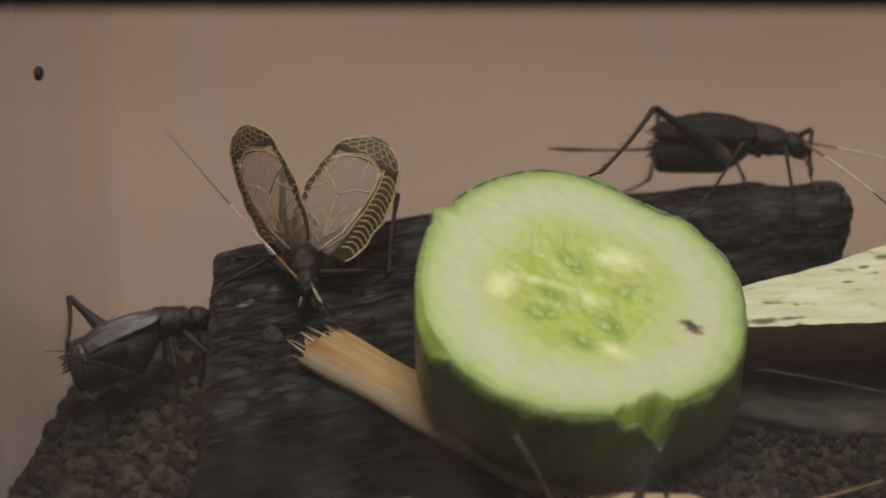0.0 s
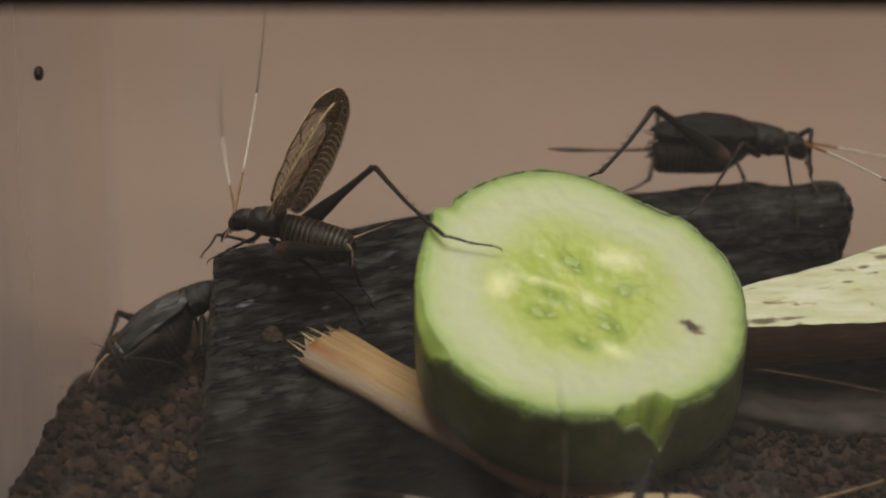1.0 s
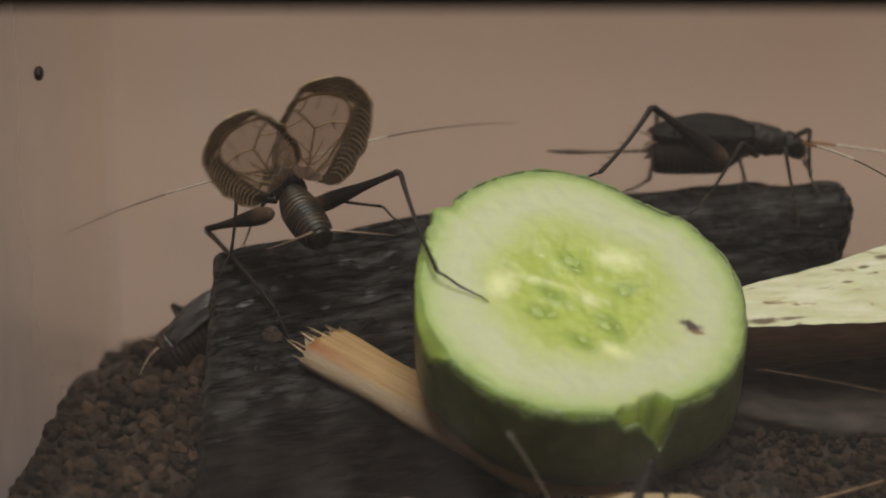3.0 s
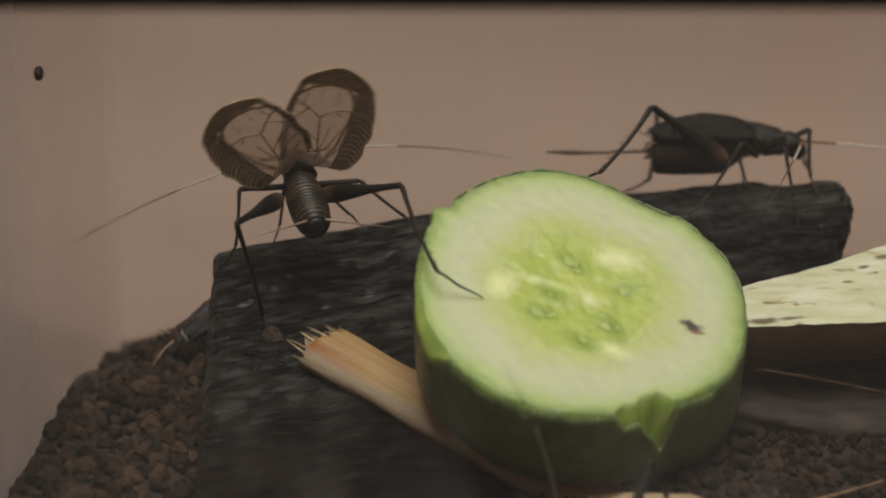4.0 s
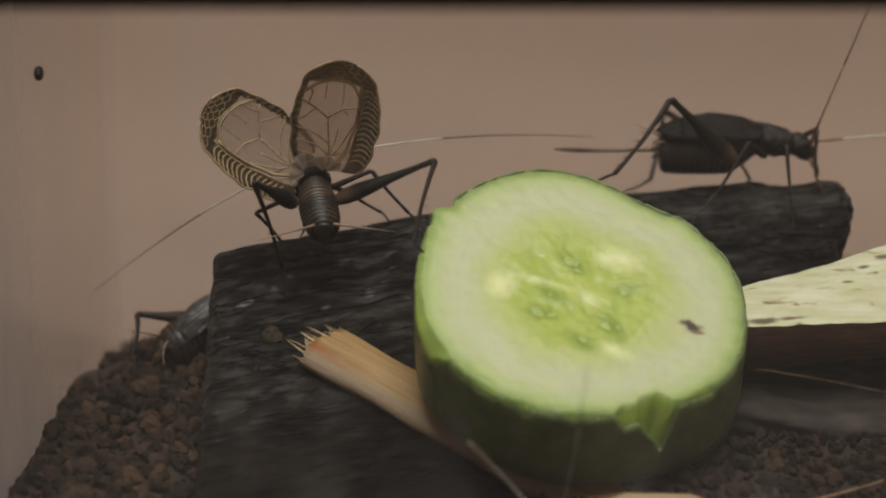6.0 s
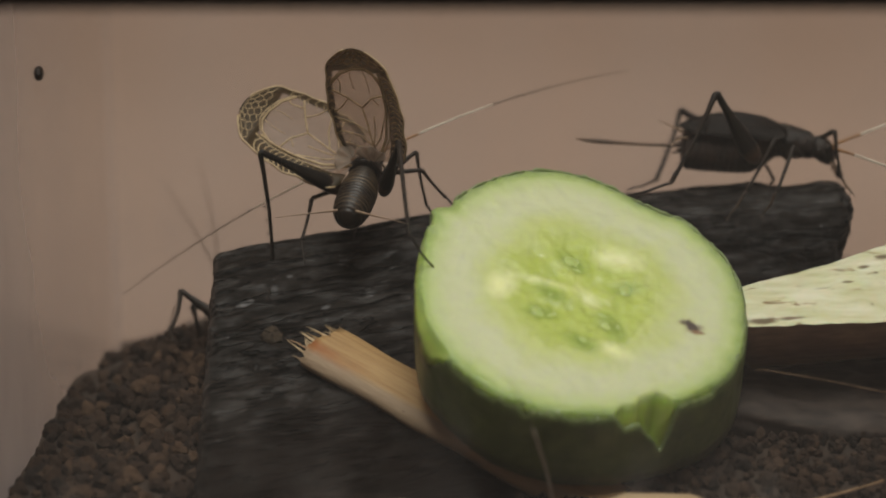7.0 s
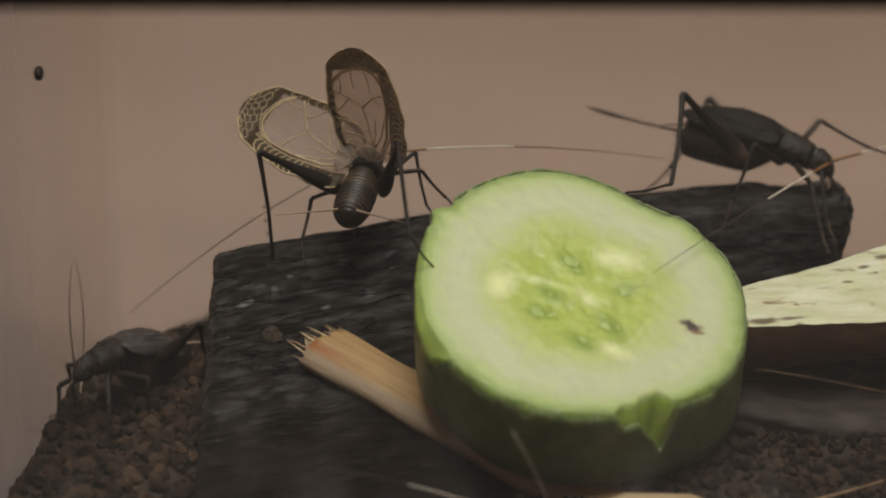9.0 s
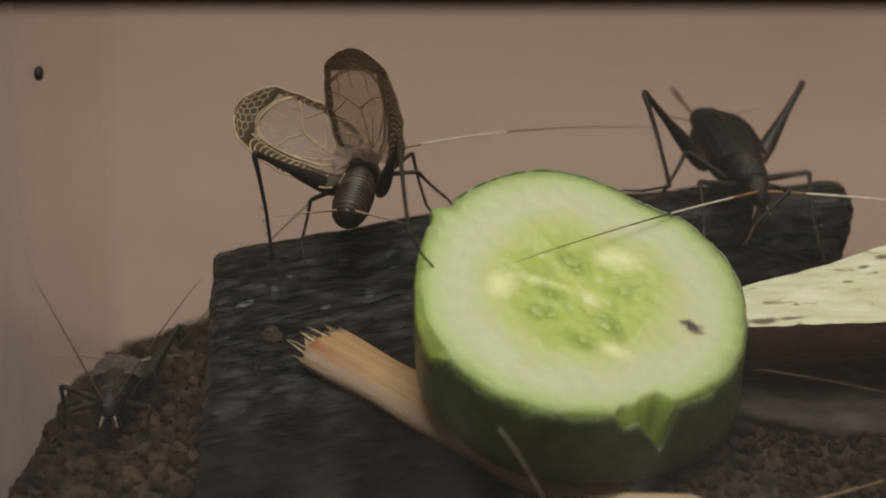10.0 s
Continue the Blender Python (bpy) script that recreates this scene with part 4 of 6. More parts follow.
def vein_lines():
    """Veins as rows of (along, across) with their thickness: a double arc below the tip, a forked vein across the mirror, a net at the tip, a ladder in the side field."""
    arc = [(0.66, -0.86), (0.74, -0.6), (0.785, -0.2), (0.79, 0.1), (0.75, 0.34), (0.66, 0.47)]
    lines = [(arc, 0.17), ([(u + 0.022, v) for u, v in arc], 0.09),
             ([(0.06, 0), (0.28, -0.1), (0.44, -0.18)], 0.13), ([(0.44, -0.18), (0.53, 0.12), (0.57, 0.47)], 0.13), ([(0.44, -0.18), (0.52, -0.48), (0.60, -0.84)], 0.13),
             ([(0.53, 0.12), (0.50, 0.22), (0.48, 0.28)], 0.09), ([(0.52, -0.48), (0.44, -0.68), (0.40, -0.86)], 0.1), ([(0.57, -0.66), (0.66, -0.62), (0.71, -0.72)], 0.1),
             ([(0.60, -0.3), (0.70, -0.34), (0.77, -0.32)], 0.06), ([(0.58, 0.1), (0.68, 0.1), (0.785, 0.05)], 0.06),
             ([(0, 0.1), (0.2, 0.36), (0.45, 0.46), (0.60, 0.48), (0.74, 0.46)], 0.19), ([(0.02, 0.2), (0.2, 0.46), (0.45, 0.54), (0.62, 0.56), (0.78, 0.52)], 0.11),
             ([(0.1, -0.02), (0.2, 0.2), (0.33, 0.33), (0.44, 0.44)], 0.1), ([(0.1, -0.02), (0.24, 0.06), (0.38, 0.1)], 0.09),
             ([(0.12, -0.04), (0.2, -0.35), (0.24, -0.84)], 0.1), ([(0.22, -0.08), (0.30, -0.42), (0.35, -0.86)], 0.1), ([(0.05, 0.0), (0.10, -0.3), (0.14, -0.8)], 0.09)]
    border = [(0.02 + 0.96 * k / 24, -0.97) for k in range(25)]
    lines += [(border, 0.13), ([(u, -v) for u, v in border], 0.15)]
    for k in range(14):
        u = 0.10 + 0.048 * k
        lines.append(([(u, 0.55), (u + 0.028, 0.68), (u + 0.024, 0.82), (u - 0.010, 0.96)], 0.11))
    n = 13
    for row in range(4):
        u = 0.835 + 0.043 * row
        zig = [(u + (0.012 if (k + row) % 2 else -0.012), -0.92 + 1.84 * k / n) for k in range(n + 1)]
        lines.append((zig, 0.07))
        if row < 3:
            lines += [([zig[k], (zig[k][0] + 0.022, zig[k][1])], 0.07) for k in range(n + 1) if (k + row) % 2]
    for k in range(8):
        u = 0.2 + 0.07 * k
        lines.append(([(u, -0.80), (u + 0.03, -0.88), (u, -0.96)], 0.065))
    return lines


def forewing(parent, k, side, clear, narrow=1.0, short=1.0, folded=None):
    """A stiff forewing: clear window, smoky tip and side field, raised veins."""
    def flip(bm):
        bmesh.ops.scale(bm, vec=(k * short, k * side * narrow, k), verts=bm.verts)
        if not clear:
            for v in bm.verts:
                u = -v.co.x / (16.5 * short * k)
                v.co.z += k * (0.35 * math.sin(math.pi * min(1.0, max(0.0, u))) - 1.5 * u * u) - 0.13 * max(0.0, abs(v.co.y) - 0.4) ** 2 / k
                v.co.z += k * (0.10 * math.sin(7.5 * v.co.y / k) * smooth01(0.0, 0.3, u) + 0.12 * noise.noise(v.co * (1.1 / k)))
        return bm
    w = part("forewing", flip(wing_sheet(0.0, 0.77, -0.82, 0.48, 24, 18)), CLEAR_WING if clear else folded, parent, "clear brownish wing skin" if clear else "")
    part("wing_tip", flip(wing_sheet(0.77, 1.0, -0.97, 0.97, 10, 18)), DARK_WING if clear else folded, w, "smoky brown wing tip" if clear else "")
    for v0, v1 in ((0.48, 0.97), (-0.97, -0.82)):
        part("side_field", flip(wing_sheet(0.0, 0.77, v0, v1, 24, 6)), DARK_WING if clear else folded, w, "smoky brown side field" if clear else "")
    for ob in (w, *w.children):
        mod = ob.modifiers.new("skin", "SOLIDIFY")
        mod.thickness, mod.offset = 0.00006, 0
    bm = bmesh.new()
    for pts, r in vein_lines():
        dense = []
        for a, b in zip(pts, pts[1:]):
            dense += [wing_point(a[0] + (b[0] - a[0]) * q / 3, a[1] + (b[1] - a[1]) * q / 3) for q in range(3)]
        dense.append(wing_point(*pts[-1]))
        tube(bm, dense, r * (0.95 if clear else 0.6), 5)
    part("veins", flip(bm), VEIN if clear else folded, w, "raised tan veins" if clear else "")
    if clear:
        bm = bmesh.new()
        fan = []
        for i in range(8):
            r = 0.4 + 2.1 * i / 7
            fan.append([bm.verts.new((-r * math.cos(a), r * math.sin(a) + 0.3, -0.5 + 0.3 * r / 3 * math.sin(9 * a) + 0.25 * noise.noise(Vector((r, 3 * a, side))))) for a in (-1.15 + 2.3 * j / 30 for j in range(31))])
        for p, q in zip(fan, fan[1:]):
            for j in range(30):
                bm.faces.new((p[j], q[j], q[j + 1], p[j + 1]))
        root_skin = part("hind_wing", flip(bm), PALE_WING, w, "pale crumpled hind wing stub")
        mod = root_skin.modifiers.new("skin", "SOLIDIFY")
        mod.thickness, mod.offset = 0.00006, 0
    return w


def antenna(parent, k, side, length, bend, band, pale):
    """Amber base, ivory middle, dark thread-like tip; along +x, bending to its side."""
    def at(u):
        return (length * u, side * bend * length * u * u, -0.10 * length * u * u)
    pieces = []
    for u0, u1, r0, r1, m, label, name in ((0, band[0], 0.20, 0.14, AMBER if pale is IVORY else BROWN, "amber-brown base of the feeler" if pale is IVORY else "", "antenna"), (band[0], band[1], 0.14 if pale is IVORY else 0.11, 0.10 if pale is IVORY else 0.09, pale, "ivory middle of the feeler" if pale is IVORY else "brown middle of the feeler", "antenna_band"),
                                           (band[1], 1.0, 0.09, 0.035, BROWN, "dark thread-like tip", "antenna_tip")):
        bm = bmesh.new()
        n = 12
        tube(bm, [at(u0 + (u1 - u0) * i / n) for i in range(n + 1)], [r0 + (r1 - r0) * i / n for i in range(n + 1)], 6)
        bmesh.ops.scale(bm, vec=(k, k, k), verts=bm.verts)
        pieces.append(part(name, bm, m, pieces[0] if pieces else parent, label))
    return pieces[0]


def cricket(label, k=1.0, wings="raised", female=False, feeler=34.0, bend=0.18, girth=0.0, hind=1.0, band=(0.16, 0.46), skin=None, tail_lift=0.0, shin=1.0, pale_band=True, limb=1.0, hip=None):
    """A bell cricket, head along +x, back up. Returns its rig."""
    root = thing("bell_cricket", label, "cricket", group="bell crickets in the tank")

    def put(name, bm, m, parent=root, lab=""):
        bmesh.ops.scale(bm, vec=(k, k, k), verts=bm.verts)
        return part(name, bm, m, parent, lab)

    bm = bmesh.new()
    span = 10.0 if wings == "raised" else 11.6
    prof = [(2.4, 0.3, 1.5, 1.4), (1.0, 0.15, 1.95, 1.8), (-1.0, 0.0, 2.15, 1.95), (-3.2, -0.1, 2.2, 1.95), (-5.4, -0.2, 2.15, 1.9), (-7.4, -0.25, 1.9, 1.7), (-8.5, -0.25, 1.5, 1.35), (-9.05, -0.2, 0.9, 0.85), (-9.2, -0.2, 0.4, 0.4)]
    if wings != "raised":
        prof[5:] = [(-7.4, -0.25, 2.05, 1.85), (-8.7, -0.35, 1.85, 1.7), (-9.1, -0.35, 1.6, 1.4), (-9.2, -0.35, 0.9, 0.8)]
    secs = []
    for i in range(96):
        x = 2.4 - 11.6 * i / 95
        for a, b in zip(prof, prof[1:]):
            if b[0] <= x <= a[0] + 1e-6:
                f = (a[0] - x) / (a[0] - b[0])
                ring = 1 - (0.13 if wings == "raised" else 0.05) * (abs(((2.4 - x) / 0.74) % 1.0 - 0.5) * 2) ** 4
                fat = 1.0 + girth * (1 - smooth01(-1.5, 2.4, x))
                secs.append((2.4 - (2.4 - x) * span / 11.6, a[1] + (b[1] - a[1]) * f - 1.6 * girth * (1 - smooth01(-1.5, 2.4, x)), (a[2] + (b[2] - a[2]) * f) * ring * (1 + 0.5 * (fat - 1)), (a[3] + (b[3] - a[3]) * f) * ring * fat))
                break
    body_loft(bm, secs, 22)
    put("abdomen", bm, BELLY if wings == "raised" else DARK_BELLY, root, "dark ringed abdomen")
    bm = bmesh.new()
    body_loft(bm, denser([(6.15, 0.2, 1.05, 1.05), (5.95, 0.25, 1.5, 1.45), (5.0, 0.4, 1.75, 1.7), (3.8, 0.5, 1.95, 1.85), (2.6, 0.65, 2.1, 1.95), (2.1, 0.65, 2.0, 1.8), (1.9, 0.6, 1.7, 1.4)]), 28)
    roughen(bm, 0.24, 1.5)
    put("pronotum", bm, BLACK)
    bm = bmesh.new()
    body_loft(bm, denser([(8.9, -0.9, 0.35, 0.5), (8.6, -0.75, 0.8, 1.0), (8.0, -0.45, 1.15, 1.4), (7.2, -0.1, 1.3, 1.5), (6.5, 0.1, 1.3, 1.4), (6.2, 0.15, 1.15, 1.2), (5.8, 0.2, 0.9, 0.95)]), 24)
    roughen(bm, 0.16, 1.7)
    head = put("head", bm, BLACK)
    for s in (-1, 1):
        bm = bmesh.new()
        ball(bm, (7.7, 1.12 * s, 0.25), (0.5, 0.35, 0.5))
        put("eye", bm, LEG, head)
        for y, a, b in ((0.35, 1.2, 2.6), (0.6, 0.7, 2.0)):
            bm = bmesh.new()
            tube(bm, bez((8.3, y * s, -1.5), (8.3 + a, (y + 0.3) * s, -1.8), (8.2 + a, (y + 0.4) * s, -b - 0.8), 7), [0.16, 0.15, 0.13, 0.12, 0.13, 0.17, 0.1], 6)
            put("palp", bm, LEG_PALE if y > 0.5 else LEG, head)
        bm = bmesh.new()
        tail = span - 11.6
        tube(bm, bez((-8.2 - tail, 0.8 * s, 0.2), (-10.0 - tail, 2.6 * s, 0.9 + 0.4 * tail_lift), (-11.5 - tail, (8.5 - 0.4 * tail_lift) * s, 0.6 + tail_lift), 9), [0.19, 0.18, 0.16, 0.14, 0.12, 0.1, 0.07, 0.05, 0.03], 6)
        put("cercus", bm, LEG_PALE, root, "pale tapering tail feeler")
    if wings != "raised":
        bm = bmesh.new()
        for y, z, ln in ((-0.9, -0.9, 0.9), (0.1, -1.5, 1.1), (0.8, -0.6, 0.8), (-0.3, 0.3, 1.0)):
            tube(bm, bez((-8.8, y, z), (-9.3, y * 1.1, z), (-9.1 - ln, y * 1.2, z - 0.3), 5), [0.22, 0.25, 0.2, 0.14, 0.06], 7)
        put("tail_plate", bm, BROWN, root, "brown tail plates")
    if female:
        bm = bmesh.new()
        tube(bm, bez((-8.6, 0, -0.7), (-14, 0, -1.2), (-21.6, 0, -0.9), 12), [0.32, 0.28, 0.24, 0.21, 0.2, 0.2, 0.2, 0.22, 0.27, 0.3, 0.24, 0.06], 7)
        put("ovipositor", bm, TUBE, root, "long straight egg-laying tube")
    rig = {"root": root, "k": k, "hind": hind, "shin": shin, "limb": limb, "hips": {**HIPS, "hind": hip or HIPS["hind"]}, "legs": {}, "wings": {}, "feelers": {}}
    for s in (-1, 1):
        rig["wings"][s] = forewing(root, k, s, wings == "raised", 1.0 if wings == "raised" else 0.43 if female else 0.38, 1.0 if wings == "raised" else 0.74 if female else 0.76, skin or BLACK_WING)
        rig["feelers"][s] = antenna(root, k, s, feeler, bend, band, IVORY if pale_band else BROWN)
        for kind in HIPS:
            pale = wings != "raised" and kind != "hind"
            rig["legs"][(kind, s)] = [part(seg, leg_piece(kind, seg, k, hind, shin, limb), FEMUR if kind == "hind" and seg == "femur" and (wings == "raised" or female) else LEG if not (seg == "tarsus" and pale) else BROWN, root) for seg in ("femur", "tibia", "tarsus")]
    return rig


def spline(rows, t):
    """The values of rows (time, values...) at t, by a smooth curve that rests at its ends."""
    if t <= rows[0][0]:
        return np.array(rows[0][1:], float)
    for i in range(len(rows) - 1):
        t0, t1 = rows[i][0], rows[i + 1][0]
        if t <= t1:
            p = [np.array(rows[min(max(j, 0), len(rows) - 1)][1:], float) for j in (i - 1, i, i + 1, i + 2)]
            ta, tb = rows[max(i - 1, 0)][0], rows[min(i + 2, len(rows) - 1)][0]
            h = t1 - t0
            m0 = (p[2] - p[0]) / max(t1 - ta, 1e-6) * h if i else p[1] * 0
            m1 = (p[3] - p[1]) / max(tb - t0, 1e-6) * h if i + 2 < len(rows) else p[1] * 0
            m0 = np.where(abs(p[1] - p[0]) < 1e-9, 0, m0)
            m1 = np.where(abs(p[3] - p[2]) < 1e-9, 0, m1)
            same = abs(p[2] - p[1]) < 1e-9
            m0, m1 = np.where(same, 0, m0), np.where(same, 0, m1)
            u = (t - t0) / h
            return (2 * u ** 3 - 3 * u * u + 1) * p[1] + (u ** 3 - 2 * u * u + u) * m0 + (3 * u * u - 2 * u ** 3) * p[2] + (u ** 3 - u * u) * m1
    return np.array(rows[-1][1:], float)


def along(a, b, hint):
    """The pose of a limb from a to b, its back towards hint; millimetres."""
    a, b, x = Vector(a), Vector(b), (Vector(b) - Vector(a)).normalized()
    z = Vector(hint) - a
    z = z - x * z.dot(x)
    if z.length < 1e-4:
        z = Vector((0, 0, 1)) - x * x.z
    return axes(a, x, z)


def bend_leg(hip, ankle, hint, l1, l2):
    """Where the knee lies, towards hint, and the ankle that the leg can reach."""
    d = ankle - hip
    reach = min(max(d.length, abs(l1 - l2) + 0.2), l1 + l2 - 0.05)
    x = d.normalized()
    ankle = hip + x * reach
    a = (l1 * l1 - l2 * l2 + reach * reach) / (2 * reach)
    side = (hint - hip) - x * (hint - hip).dot(x)
    side = side.normalized() if side.length > 1e-4 else Vector((0, 0, 1))
    return hip + x * a + side * math.sqrt(max(0.0, l1 * l1 - a * a)), ankle


def body_pose(x, y, z, yaw, pitch, roll):
    """Millimetres and degrees: heading from the east counter-clockwise, head up, leaning to its right."""
    return Matrix.Translation(Vector((x, y, z)) * MM) @ Euler((radians(roll), radians(-pitch), radians(yaw))).to_matrix().to_4x4()


def wing_pose(k, side, lift, splay, twist):
    """Raised by lift from lying flat, leaning outwards by splay, turned about its length by twist; degrees."""
    m = Matrix.Translation(Vector((2.6, 1.1 * side, 2.2)) * (k * MM))
    return m @ Euler((radians(-splay * side), 0, 0)).to_matrix().to_4x4() @ Euler((0, radians(lift), 0)).to_matrix().to_4x4() @ Euler((radians(twist * side), 0, 0)).to_matrix().to_4x4()


def perform(rig, times, body, legs, feelers, wings):
    """Keys a cricket. body: rows of (t, x, y, z, yaw, pitch, roll); legs: (kind, side) to rows of (t, knee x y z, ankle x y z, toe x y z), all in the world;
    feelers: side to rows of (t, point it aims at); wings: side to rows of (t, lift, splay, twist)."""
    k = rig["k"]
    keys = {}
    for t in times:
        m = body_pose(*spline(body, t))
        keys.setdefault(rig["root"], []).append((t, m))
        inv = m.inverted()

        def local(p):
            return (inv @ (Vector(p) * MM)) / MM
        for (kind, s), pieces in rig["legs"].items():
            row = spline(legs[(kind, s)], t)
            hx, hy, hz = rig["hips"][kind]
            hip = Vector((hx, hy * s, hz)) * k
            l1, l2 = (v * k * (rig["hind"] if kind == "hind" else rig["limb"]) for v in LEGS[kind][:2])
            l2 *= rig["shin"] if kind == "hind" else 1
            hint, toe = local(row[0:3]), local(row[6:9])
            knee, ankle = bend_leg(hip, local(row[3:6]), hint, l1, l2)
            far = (knee - hip) * 2 + Vector((0, 0, 4))
            for ob, pm in zip(pieces, (along(hip, knee, hip + far.cross(Vector((0, 1, 0))) * s), along(knee, ankle, knee * 2 - hip), along(ankle, toe, ankle + Vector((0, 0, 5))))):
                keys.setdefault(ob, []).append((t, pm))
        for s, ob in rig["feelers"].items():
            base = Vector((8.3, 0.55 * s, 0.2)) * k
            keys.setdefault(ob, []).append((t, along(base, local(spline(feelers[s], t)), base + Vector((0, 0, 5)))))
        for s, ob in rig["wings"].items():
            keys.setdefault(ob, []).append((t, wing_pose(k, s, *spline(wings[s], t))))
    return keys


TICKS = [round(0.1 * i, 1) for i in range(101)]


def stance(body, k, support, reach=1.0, knee_up=8.0):
    """Feet set down round the body: leg rows for every body row."""
    rows = {}
    feet = {"front": (8.0, 4.0), "mid": (2.8, 6.0), "hind": (-12.0, 4.6)}
    for t, *p in body:
        m = body_pose(*p)
        for kind, (fx, fy) in feet.items():
            for s in (-1, 1):
                a = (m @ (Vector((fx, fy * s * reach, -3)) * (k * MM))) / MM
                a.z = support(a.x, a.y) + 0.4
                hx, hy = HIPS[kind][:2]
                knee = (m @ (Vector((hx + (-7 if kind == "hind" else 1.5), (hy + 4) * s, knee_up if kind == "hind" else min(8.0, knee_up + 3))) * (k * MM))) / MM
                out = (m.to_3x3() @ Vector(((-1 if kind == "hind" else 1) * 3, 1.2 * s, 0)))
                rows.setdefault((kind, s), []).append((t, *knee, *a, *(a + Vector((out.x, out.y, -0.2)))))
    return rows


SINGER = cricket("dark bell cricket with clear veined wings raised, on charred wood", 0.95, "raised", feeler=40, bend=0.10, hind=1.15, shin=0.97, girth=0.25, limb=1.25)
FEMALE = cricket("black female bell cricket with a long egg-laying tube, on charred wood", 1.1, "folded", True, feeler=36, bend=0.06, girth=0.45, hind=1.02, shin=0.74, band=(0.12, 0.40), limb=1.2, hip=(-0.8, 3.1, -1.5))
WALKER = cricket("dark bell cricket with shiny folded wings, on baked clay grains", 1.03, "folded", feeler=17, bend=0.14, girth=0.75, hind=0.70, shin=0.70, band=(0.10, 0.35), skin=GREY_WING, pale_band=False, hip=(-2.5, 2.5, -0.9))
FEEDER = cricket("dark bell cricket feeding on the soil below the cucumber", 0.9, "folded", feeler=31, bend=0.12, hind=0.85, shin=0.8, band=(0.08, 0.6), tail_lift=2.0)


